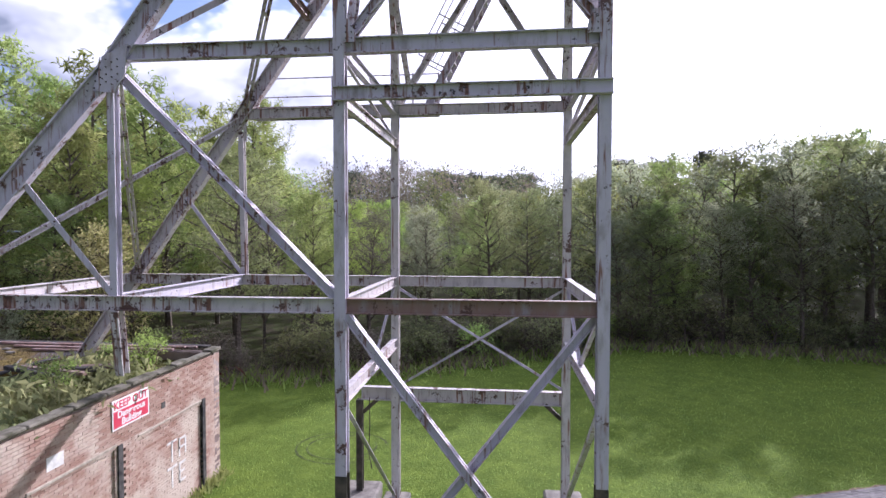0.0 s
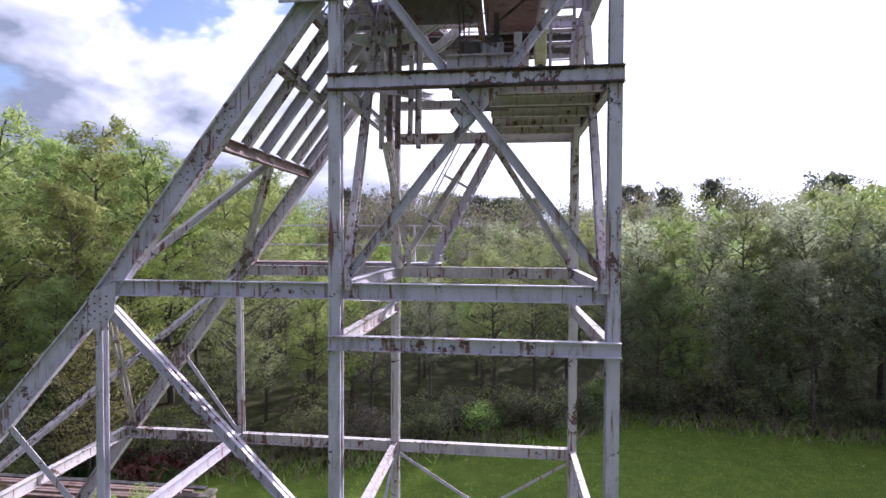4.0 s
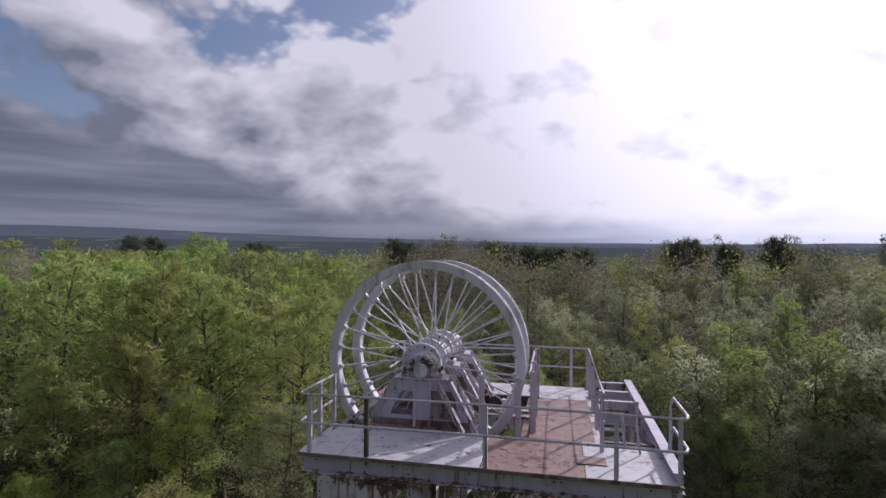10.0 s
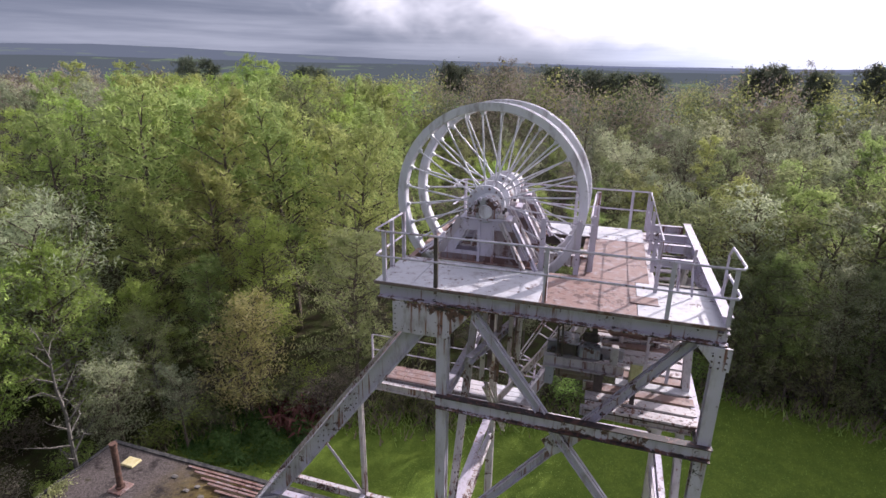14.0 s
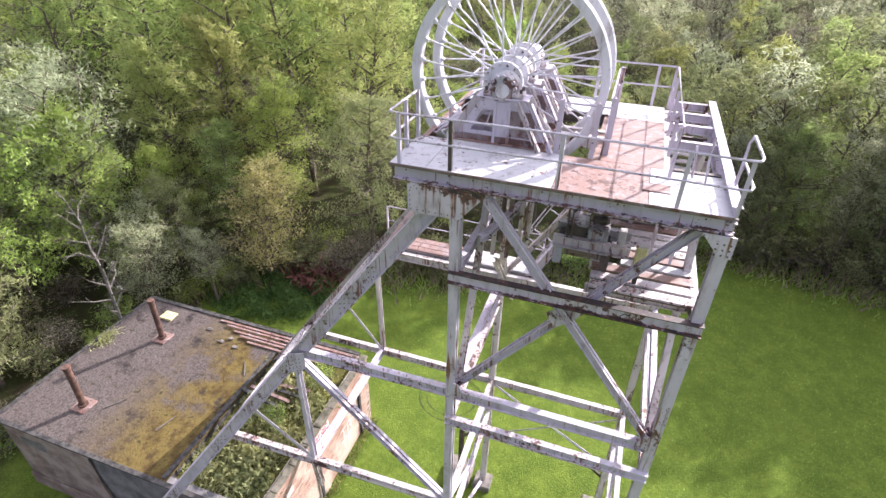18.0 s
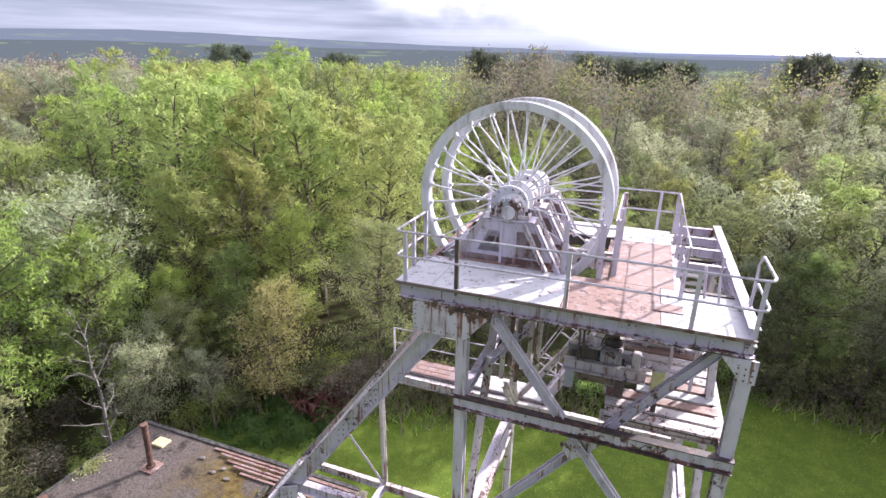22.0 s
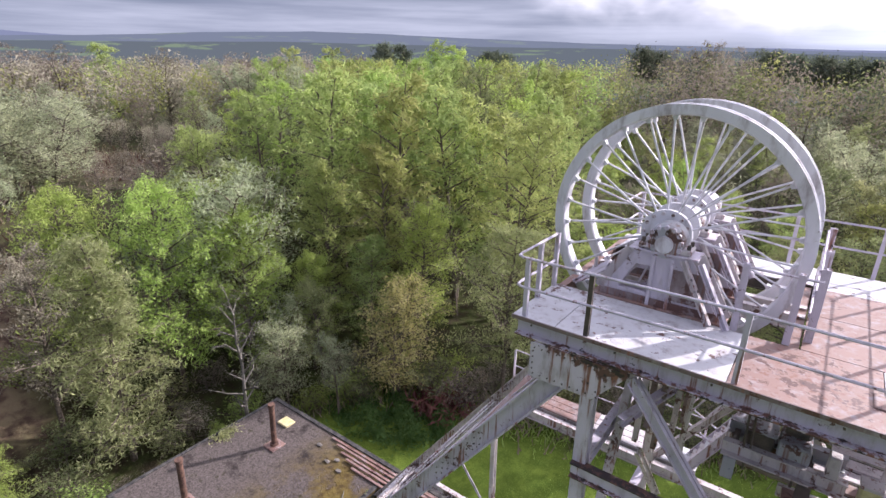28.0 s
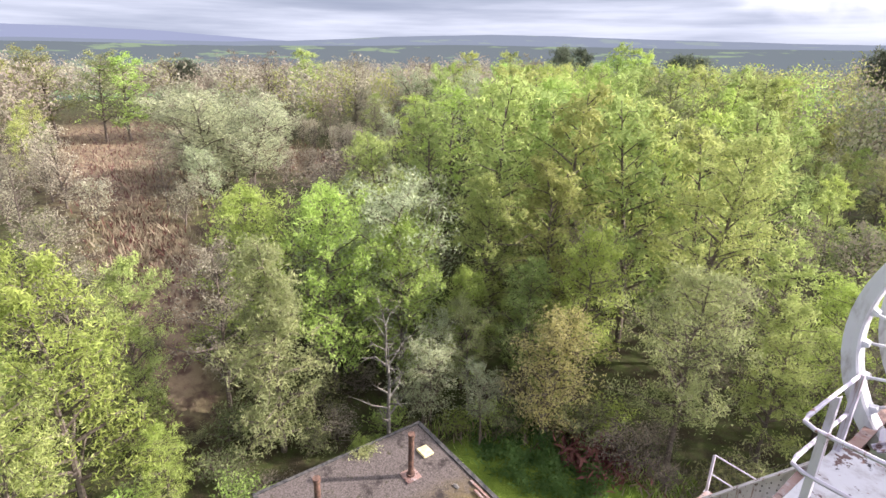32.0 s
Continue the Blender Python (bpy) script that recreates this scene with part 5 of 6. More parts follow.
for a, b, z0, z1, s in near:
    w = round(b - a, 3)
    if w not in near_mesh:
        bmq = bmesh.new()
        box(bmq, (-0.1, 0, 0), (0, w, z1 - z0))
        near_mesh[w] = finish("brick", bmq, BRICK)
    o = new("brick", near_mesh[w])
    o.parent, o.location = ew, (bx1 + rng.uniform(-0.004, 0.006), a, z0)
# ---- trees ----
LEAF = dict(
    birch=leaf_material("fresh_birch_leaves", (0.243, 0.326, 0.077), (0.528, 0.611, 0.178)),
    bright=leaf_material("bright_spring_leaves", (0.229, 0.372, 0.052), (0.444, 0.612, 0.124)),
    dark=leaf_material("dark_green_leaves", (0.181, 0.217, 0.083), (0.369, 0.411, 0.165)),
    grey=leaf_material("silver_grey_leaves", (0.28, 0.325, 0.17), (0.5, 0.55, 0.34)),
    yellow=leaf_material("yellow_blossom_leaves", (0.48, 0.5, 0.15), (0.72, 0.73, 0.33), 0.62),
    ash=leaf_material("thin_grey_green_leaves", (0.27, 0.31, 0.18), (0.5, 0.54, 0.34), 0.62),
    brown=leaf_material("bare_brown_twigs", (0.2, 0.178, 0.125), (0.33, 0.305, 0.22), 0.35),
    pale=leaf_material("pale_dry_twigs", (0.328, 0.318, 0.208), (0.529, 0.510, 0.353), 0.4),
    nettle=leaf_material("deep_green_nettle_leaves", (0.066, 0.138, 0.028), (0.143, 0.264, 0.055)),
    olive=leaf_material("olive_conifer_sprays", (0.229, 0.260, 0.101), (0.476, 0.496, 0.210)),
    pine=leaf_material("dark_pine_needles", (0.09, 0.115, 0.075), (0.17, 0.2, 0.125), 0.45),
    moss=leaf_material("brown_roof_moss", (0.120, 0.100, 0.030), (0.250, 0.200, 0.060), 0.2),
    straw=leaf_material("dry_pale_grass", (0.260, 0.220, 0.130), (0.440, 0.390, 0.250), 0.3),
    red=leaf_material("rusty_dead_bracken", (0.110, 0.050, 0.032), (0.200, 0.110, 0.065), 0.2),
)


def leaf_mesh(name, centres, size, rs, material, flat=0.0, long=1.5):
    """Small three-cornered leaves at the centres given."""
    n = len(centres)
    a = rs.normal(size=(n, 3))
    a[:, 2] *= 1 - flat
    a /= np.linalg.norm(a, axis=1)[:, None]
    b = np.cross(a, rs.normal(size=(n, 3)))
    b /= np.linalg.norm(b, axis=1)[:, None]
    s = size * rs.uniform(0.6, 1.35, n)[:, None]
    a, b = a * s * long * 0.5, b * s * 0.55
    v = np.stack([centres - a, centres + a + b * 0.25, centres + b], 1).reshape(-1, 3)
    me = bpy.data.meshes.new(name)
    me.vertices.add(3 * n)
    me.vertices.foreach_set("co", v.astype(np.float32).ravel())
    me.loops.add(3 * n)
    me.loops.foreach_set("vertex_index", np.arange(3 * n, dtype=np.int32))
    me.polygons.add(n)
    me.polygons.foreach_set("loop_start", np.arange(0, 3 * n, 3, dtype=np.int32))
    me.polygons.foreach_set("loop_total", np.full(n, 3, np.int32))
    me.materials.append(material)
    me.update(calc_edges=True)
    return me


def branch_mesh(name, paths, material, stout=6):
    verts, faces = [], []
    for pts, radii in paths:
        rows = []
        sides = stout if len(pts) > 3 else 4 if len(pts) == 3 else 3
        for i, (p, r) in enumerate(zip(pts, radii)):
            d = (Vector(pts[min(i + 1, len(pts) - 1)]) - Vector(pts[max(i - 1, 0)])).normalized()
            s = d.cross(Vector((0.31, 0.95, 0.05))).normalized()
            u = d.cross(s)
            rows.append(len(verts))
            for k in range(sides):
                q = Vector(p) + (s * math.cos(k * math.tau / sides) + u * math.sin(k * math.tau / sides)) * r
                verts.append(tuple(q))
        for a, b in zip(rows, rows[1:]):
            for k in range(sides):
                faces.append((a + k, a + (k + 1) % sides, b + (k + 1) % sides, b + k))
    return mesh_from(name, verts, faces, material)


def grow(seed, tall, spread, base, limbs, twigs, droop=0.0, stems=1, upward=0.6, shape=1.0):
    """Branch paths and the points along the outer twigs where the leaves sit."""
    rs = np.random.RandomState(seed)
    paths, tips = [], []
    for s in range(stems):
        off = rs.normal(size=2) * 0.35 * (stems > 1)
        lean = rs.normal(size=2) * (0.05 + 0.12 * (stems > 1)) * tall
        trunk = []
        wob = rs.normal(size=(7, 2)) * 0.012 * tall
        for i in range(7):
            f = i / 6
            trunk.append(np.array([off[0] + lean[0] * f * f + wob[i, 0] * f, off[1] + lean[1] * f * f + wob[i, 1] * f, tall * f * (1 - 0.08 * s)]))
        r0 = 0.011 * tall + 0.04
        paths.append(([tuple(p) for p in trunk], [r0 * (1 - 0.9 * i / 6) for i in range(7)]))
        for k in range(limbs):
            f = base + (0.98 - base) * ((k + rs.rand()) / limbs)
            i = min(int(f * 6), 5)
            p0 = trunk[i] + (trunk[i + 1] - trunk[i]) * (f * 6 - i)
            az = k * 2.4 + rs.rand() * 1.2
            g = (f - base) / (1 - base)
            length = spread * (0.45 + 0.75 * math.sin(math.pi * min(1, 0.22 + 0.8 * g ** shape))) * rs.uniform(0.65, 1.15)
            rise = upward * rs.uniform(0.6, 1.3)
            d = np.array([math.cos(az), math.sin(az), rise])
            d /= np.linalg.norm(d)
            p1 = p0 + d * length * 0.55 + rs.normal(size=3) * 0.1 * length
            p2 = p0 + d * length + np.array([0, 0, -droop * length]) + rs.normal(size=3) * 0.12 * length
            rr = r0 * (1 - 0.85 * f) * 0.6 + 0.012
            paths.append(([tuple(p0), tuple(p1), tuple(p2)], [rr, rr * 0.55, 0.008]))
            for t in range(twigs):
                h = rs.uniform(0.3, 1.0)
                q0 = p0 + (p1 - p0) * (h / 0.55) if h < 0.55 else p1 + (p2 - p1) * ((h - 0.55) / 0.45)
                e = rs.normal(size=3)
                e[2] = e[2] * 0.6 + 0.25 - droop
                e = e / np.linalg.norm(e) * length * rs.uniform(0.22, 0.5)
                paths.append(([tuple(q0), tuple(q0 + e)], [0.014, 0.005]))
                tips.append((q0 + e * 0.2, q0 + e))
            tips.append((p1, p2))
    return paths, tips, rs


def leaves_at(tips, rs, count, puff):
    k = rs.randint(0, len(tips), count)
    a = np.array([t[0] for t in tips])[k]
    b = np.array([t[1] for t in tips])[k]
    f = rs.uniform(0.1, 1.08, count)[:, None]
    return a + (b - a) * f + rs.normal(size=(count, 3)) * puff


KINDS = {}


def kind_of_tree(key, label, leaf, bark, seed, tall, spread, base, limbs, twigs, count, size, puff, name="tree", category="tree", leaf_name="crown", slim=1.5, **more):
    paths, tips, rs = grow(seed, tall, spread, base, limbs, twigs, **more)
    wood = branch_mesh("trunk", paths, bark)
    crown = leaf_mesh(leaf_name, leaves_at(tips, rs, count, puff), size, rs, LEAF[leaf], long=slim) if count else None
    KINDS.setdefault(key, []).append((wood, crown, label, name, category, leaf_name))


def wood_tree(key, label, leaf, seed, tall, spread, base, limbs, count, size, puff, **more):
    """One kind twice: finely leaved for the near trees, coarser for the far ones."""
    kind_of_tree(key, label, leaf, BARK, seed, tall, spread, base, limbs, 8, count, size, puff, **more)
    kind_of_tree(key + " far", label, leaf, BARK, seed, tall, spread, base, limbs - 8, 4, int(count * 0.29), size * 1.65, puff * 1.15, **more)


for i in range(3):
    wood_tree("birch", "tall slender birch in fresh green leaf", "birch", 20 + i, 15, 3.0, 0.2, 40, 13000, 0.118, 0.17, slim=2.3, droop=0.15, upward=0.75)
    wood_tree("bright", "leafy tree in bright spring green", "bright", 30 + i, 13, 3.2, 0.16, 40, 13000, 0.122, 0.2, slim=2.1, droop=0.05)
    wood_tree("dark", "dense dark green woodland tree", "dark", 40 + i, 15.5, 3.6, 0.25, 38, 12000, 0.125, 0.22, slim=2.2, upward=0.6)
for i in range(2):
    wood_tree("grey", "silvery grey-green willow tree", "grey", 50 + i, 11, 3.4, 0.12, 30, 11500, 0.12, 0.2, slim=2.3, stems=2, upward=0.7)
    wood_tree("thin", "tall half-bare woodland tree in thin grey-green leaf", "ash", 55 + i, 15, 3.2, 0.38, 38, 8000, 0.12, 0.2, slim=2.2, upward=0.85)
    wood_tree("brown", "leafless brown tree with fine twigs", "brown", 60 + i, 13.5, 3.3, 0.2, 38, 6000, 0.125, 0.2, upward=0.9)
    wood_tree("pale", "bare pale grey-brown tree with fine twigs", "pale", 65 + i, 9, 2.6, 0.12, 34, 6000, 0.12, 0.2, upward=1.1)
    kind_of_tree("pine", "dark spreading pine on the skyline", "pine", BARK, 70 + i, 15, 3.2, 0.72, 26, 7, 4500, 0.3, 0.3, upward=0.25)
    kind_of_tree("shrub", "low leafy green shrub", "bright", BARK, 80 + i, 3.2, 1.5, 0.05, 14, 5, 1500, 0.16, 0.18, name="shrub", category="shrub", leaf_name="foliage", stems=3, upward=0.9)
    kind_of_tree("scrub", "tangled brown and green undergrowth bush", "dark", BARK, 84 + i, 3.6, 1.8, 0.05, 15, 5, 1500, 0.17, 0.2, name="bush", category="bush", leaf_name="foliage", stems=3, upward=0.9)
    kind_of_tree("bramble", "tangled bare brown undergrowth bush", "brown", BARK, 86 + i, 3.6, 1.8, 0.05, 15, 5, 1200, 0.14, 0.2, name="bush", category="bush", leaf_name="foliage", stems=3, upward=0.9)
kind_of_tree("yellow", "bush in pale yellow-green blossom", "yellow", BARK, 90, 7.5, 2.0, 0.15, 28, 8, 8500, 0.12, 0.2, name="flowering_bush", category="bush", leaf_name="foliage", stems=2)
for i in range(2):
    kind_of_tree("thicket", "low thicket of bare pale brown stems", "pale", BARK, 110 + i, 4.0, 2.0, 0.05, 12, 5, 1300, 0.17, 0.25, name="thicket", category="thicket", leaf_name="foliage", stems=2, upward=1.2)
kind_of_tree("dead", "dead bleached tree with bare white branches", "straw", BARK_PALE, 95, 12, 2.0, 0.2, 22, 7, 0, 0.1, 0.1, name="dead_tree", upward=0.9)
kind_of_tree("fir", "olive green conifer with soft drooping sprays", "olive", BARK, 97, 13, 2.6, 0.08, 50, 9, 16000, 0.115, 0.2, slim=2.4, droop=0.2, upward=0.3, shape=0.45)

protos = {}


def plant(key, x, y, tall=None, variant=None, rnd=random.Random(3), wide=1.0, fine=False):
    if key + " far" in KINDS and math.hypot(x, y) > 40.5 and not fine:
        key += " far"
    k = rnd.randrange(len(KINDS[key])) if variant is None else variant
    wood, crown, label, name, category, leaf_name = KINDS[key][k]
    z = float(height(x, y)) - 0.1
    top = max(v.co.z for v in wood.vertices) if (key, k) not in protos else protos[key, k][1]
    s = (tall / top) if tall else rnd.uniform(0.85, 1.15)
    m = Matrix.LocRotScale((x, y, z), Euler((0, 0, rnd.uniform(0, math.tau))), (s * wide, s * wide, s))
    if (key, k) in protos:
        sc = protos[key, k][0].scale
        return copy_thing(protos[key, k][0], m @ Matrix.Diagonal((1 / sc.x, 1 / sc.y, 1 / sc.z, 1)))
    t = thing(name, label, category, "woodland " + name + "s")
    part("trunk", wood, None, t)
    if crown:
        part(leaf_name, crown, None, t)
    protos[key, k] = (t, top)
    t.matrix_basis = m
    return t


# the wood, tree by tree
rnd = random.Random(77)
taken = []


def free(x, y, gap):
    for q in taken:
        if (q[0] - x) ** 2 + (q[1] - y) ** 2 < (0.5 * (gap + q[2])) ** 2:
            return False
    return True


SET = [("yellow", -19.3, 23.2, 8.0), ("dead", -23.2, 15.6, 9.2), ("fir", -26.5, 11.0, 12.3), ("bright", -27.0, 2.2, 13.6), ("birch", -24.6, 0.2, 10.5), ("bright", -25.6, 5.4, 5.0),
       ("bright", -29.5, 15.5, 13.0), ("bright", -32.5, 12.0, 12.0), ("grey", -30.0, 21.0, 13.5), ("birch", -33.0, 21.5, 14.0), ("bright", -27.5, 19.0, 11.5), ("bright", -21.0, 27.5, 11.6),
       ("birch", -26.5, 31.5, 18.5), ("birch", -31.0, 29.0, 18.0), ("birch", -23.0, 34.5, 18.0), ("birch", -22.5, 24.5, 9.5), ("birch", -27.5, 25.5, 13.5), ("thin", -21.0, 20.0, 5.5), ("grey", -24.5, 18.6, 6.8), ("dark", -24.0, 21.5, 7.5), ("bright", -26.0, 22.5, 8.5),
       ("brown", -15.0, 32.0, 9.5), ("birch", -17.5, 33.5, 16.5), ("brown", -8.5, 33.0, 9.0), ("bright", -69.3, 92.0, 15.5), ("bright", -66.0, 95.0, 14.5), ("bright", -36.4, 84.0, 15.0), ("bright", -48.0, 33.0, 9.5), ("birch", -29.0, 34.0, 17.5), ("birch", -34.0, 33.0, 16.5), ("birch", -25.0, 37.5, 17.5), ("birch", -19.5, 37.0, 16.5), ("birch", -30.0, 38.5, 17.0), ("birch", -36.5, 27.5, 14.0), ("birch", -24.5, 28.5, 14.5), ("brown", -22.0, 29.5, 11.0), ("bright", -22.3, 13.5, 3.0)]
for key, x, y, tall in SET:
    plant(key, x, y, tall)
    taken.append((x, y, 3.0))


# the great willow in the clearing, and low growth round it
for x, y, tall in ((-57.0, 15.5, 9.8), (-56.0, 19.5, 9.2), (-60.0, 18.0, 10.2)):
    plant("grey", x, y, tall, wide=1.55, fine=True)
    taken.append((x, y, 9.0))
for x, y, tall in ((-46.5, 16.5, 4.2), (-48.5, 20.0, 4.5), (-45.0, 21.0, 5.0), (-43.5, 13.8, 4.0)):
    plant("brown", x, y, tall, wide=1.4)
    taken.append((x, y, 3.0))
# a close front of trees along the sunny side of the lawn
for i in range(34):
    x = 7.5 + 2.1 * (i // 2) + rnd.uniform(-0.4, 0.4)
    back = 4.2 * (i % 2)
    y = float(wood_edge(x)) + back + rnd.uniform(0.2, 1.6)
    plant(("thin", "dark", "dark", "thin", "birch", "dark", "thin")[i % 7], x, y, (float(np.interp(x, [8, 20, 40], [9.2, 10.8, 13.0])) + 0.65 * back) * rnd.uniform(0.9, 1.08), wide=1.15)
    taken.append((x, y, 2.4))
    if i % 2 == 0:
        plant("scrub", x + 1.0, float(wood_edge(x)) + 0.4, rnd.uniform(2.0, 3.6), wide=1.3)


def wood_here(x, y):
    if y < float(wood_edge(x)) + (4.5 if -14 < x < 6 else 0.8) and x > -24:
        return False
    if x > -24.5 and y < 15.5 + 0.0 * x and x < 0:
        return False
    return float(heath(x, y)) < (0.3 if x > -48 else 0.5)


tries = 0
while tries < 6500:
    tries += 1
    az, r = radians(rnd.uniform(-47, 99)), 26 + 70 * rnd.random() ** 0.8
    x, y = -r * math.sin(az), r * math.cos(az) + 1
    if not wood_here(x, y):
        continue
    gap = 3.5 + 0.028 * (r - 26)
    if math.degrees(az) > 56 and r > 46:
        gap = 3.3
    if not free(x, y, gap):
        continue
    deg = math.degrees(az)
    edge = y - float(wood_edge(x))
    roll = rnd.random()
    if deg < 12:
        key = "dark" if roll < 0.26 else "thin" if roll < 0.52 else "birch" if roll < 0.72 else "brown" if roll < 0.78 else "grey" if roll < 0.93 else "birch"
        tall = float(np.interp(deg, [-40, -30, -22, -12, -4, 12], [16.5, 15.8, 13.6, 12.6, 11.0, 9.6])) * rnd.uniform(0.88, 1.08)
    elif deg < 48:
        key = "birch" if roll < 0.56 else "brown" if roll < 0.66 else "bright" if roll < 0.86 else "dark"
        tall = rnd.uniform(13.5, 17.5)
        if deg < 24:
            tall = float(np.interp(deg, [12, 18, 24], [9.4, 10.0, 12.5])) * rnd.uniform(0.85, 1.1)
    else:
        key = "birch" if roll < 0.4 else "brown" if roll < 0.55 else "bright" if roll < 0.75 else "grey" if roll < 0.93 else "dark"
        tall = rnd.uniform(8, 12.5)
        if deg > 66 and 34 < r <= 46:
            key, tall = ("thicket", "brown", "scrub")[int(roll * 3)], rnd.uniform(2.2, 3.8)
        if deg > 56 and r > 46:
            key = "thicket" if roll < 0.5 else "pale" if roll < 0.74 else "brown" if roll < 0.82 else "birch" if roll < 0.92 else "grey"
            tall = rnd.uniform(2.0, 4.5) if key == "thicket" else rnd.uniform(5.0, 8.0)
    # low along the sunny side of the building
    s_ = (y - 12) / math.cos(SUN_AZ)
    if s_ > 0 and -26 < x - math.sin(SUN_AZ) * s_ < -5:
        tall = min(tall, 3.0 + 0.5 * s_)
    # no longer shadows on the lawn than this
    if x > 3 and deg < 0:
        tall = min(tall, max(6.5, (y - 18.0 - 0.12 * (x - 10)) / 1.5))
    # keep the tops under the sky line that the far wood gives
    top = float(height(x, y)) + tall
    if top > 19.0:
        tall -= top - 19.0
    taken.append((x, y, gap))
    plant(key, x, y, tall, wide=rnd.uniform(0.9, 1.15))
    if len(taken) > 400:
        break
# undergrowth along the edge of the wood
for i in range(70):
    x = rnd.uniform(-24, 30)
    y = float(wood_edge(x)) + rnd.uniform(-0.2, 2.6)
    plant(("scrub", "scrub", "bramble", "bramble", "shrub")[rnd.randrange(5)], x, y, rnd.uniform(1.0, 2.8), wide=1.3)
for x, y, h in ((-22.0, 16.2, 1.8), (-22.5, 9.0, 1.6), (-21.6, 11.2, 1.5), (-19.8, 16.6, 1.6), (-17.0, 16.4, 1.2), (-14.3, 16.6, 1.0), (-23.5, 7.5, 2.2), (-24.5, 3.5, 2.6), (-22.8, 4.6, 1.5)):
    plant("shrub", x, y, h, wide=1.4)
for i in range(46):
    x, y = rnd.uniform(-37, -22.5), rnd.uniform(2.0, 22.0)
    plant(("scrub", "shrub", "bramble", "scrub")[i % 4], x, y, rnd.uniform(0.8, 2.3), wide=1.5)
# heights of the sky line of the woods over the eye, in degrees, by bearing
SKYLINE = ((-100, 0.2), (-90, 0.3), (-80, -0.3), (-65, 0.25), (-57, 0.0), (-47, 0.3), (-37, -0.1), (-30, 0.1), (-24, -0.2), (-17, 0.8), (-12, 1.25), (-7, 0.8), (0, 0.3), (4, 0.15), (10, 0.75), (16, 0.75), (30, 0.9), (60, 0.9))


def skyline(az, r):
    """Height of the tree tops at a bearing, in degrees from +y towards +x, r metres off."""
    return 20 + r * math.tan(math.radians(float(np.interp(az, [p[0] for p in SKYLINE], [p[1] for p in SKYLINE]))))


# single trees that stand out on it: kind, bearing, distance, degrees over the eye, width
for key, az, r, el, wide in (("pine", -42.2, 122, 1.35, 0.7), ("pine", -40.4, 124, 1.4, 0.65), ("bright", -36.8, 112, 0.25, 1.3), ("bright", -35.4, 113, 0.1, 1.2), ("pine", -31.4, 118, 0.95, 0.95), ("pine", -30.0, 121, 0.7, 0.8), ("bright", -23.6, 100, -1.35, 1.1),
                             ("pine", -17.2, 120, 1.3, 0.6), ("pine", -15.8, 123, 1.1, 0.7), ("brown", -12.6, 112, 1.55, 1.0), ("brown", -10.8, 114, 1.4, 1.0), ("brown", -8.8, 111, 1.2, 1.0), ("brown", -14.2, 112, 1.1, 1.0), ("pine", -6.6, 122, 1.1, 0.8), ("pine", -5.0, 124, 1.0, 0.9), ("pine", -3.0, 120, 0.7, 0.8),
                             ("pine", -0.8, 122, 0.55, 0.8), ("pine", 0.9, 120, 0.5, 0.8), ("pine", 2.8, 118, 0.45, 0.7), ("pine", 11.4, 110, 1.1, 0.6), ("pine", 12.8, 112, 1.6, 0.7), ("pine", 16.0, 108, 1.1, 0.6), ("pine", 19.8, 106, 1.5, 0.6), ("brown", 15.4, 112, 1.4, 0.9), ("brown", 21.5, 105, 1.3, 0.9), ("pine", 29.0, 104, 1.4, 0.9),
                             ("birch", -90.0, 96, 0.45, 1.3), ("dark", -87.5, 98, 0.5, 1.4), ("dark", -84.0, 96, 0.2, 1.4), ("bright", -82.2, 97, 0.1, 1.3), ("brown", -78.5, 95, 0.2, 1.3), ("pine", -76.8, 96, -0.1, 0.7), ("brown", -73.5, 98, 0.4, 1.4), ("brown", -70.0, 96, 0.35, 1.4), ("birch", -66.0, 97, 0.5, 1.3), ("brown", -62.0, 98, 0.4, 1.4), ("brown", -55.0, 100, 0.1, 1.3), ("birch", -51.0, 104, 0.5, 1.2), ("birch", -47.0, 106, 0.6, 1.2), ("brown", -44.5, 108, 0.5, 1.2)):
    x, y = r * math.sin(math.radians(az)), r * math.cos(math.radians(az))
    plant(key, x, y, 20 + r * math.tan(math.radians(el)) - (1.0 if key == "pine" else 0.3) - float(height(x, y)), wide=wide)


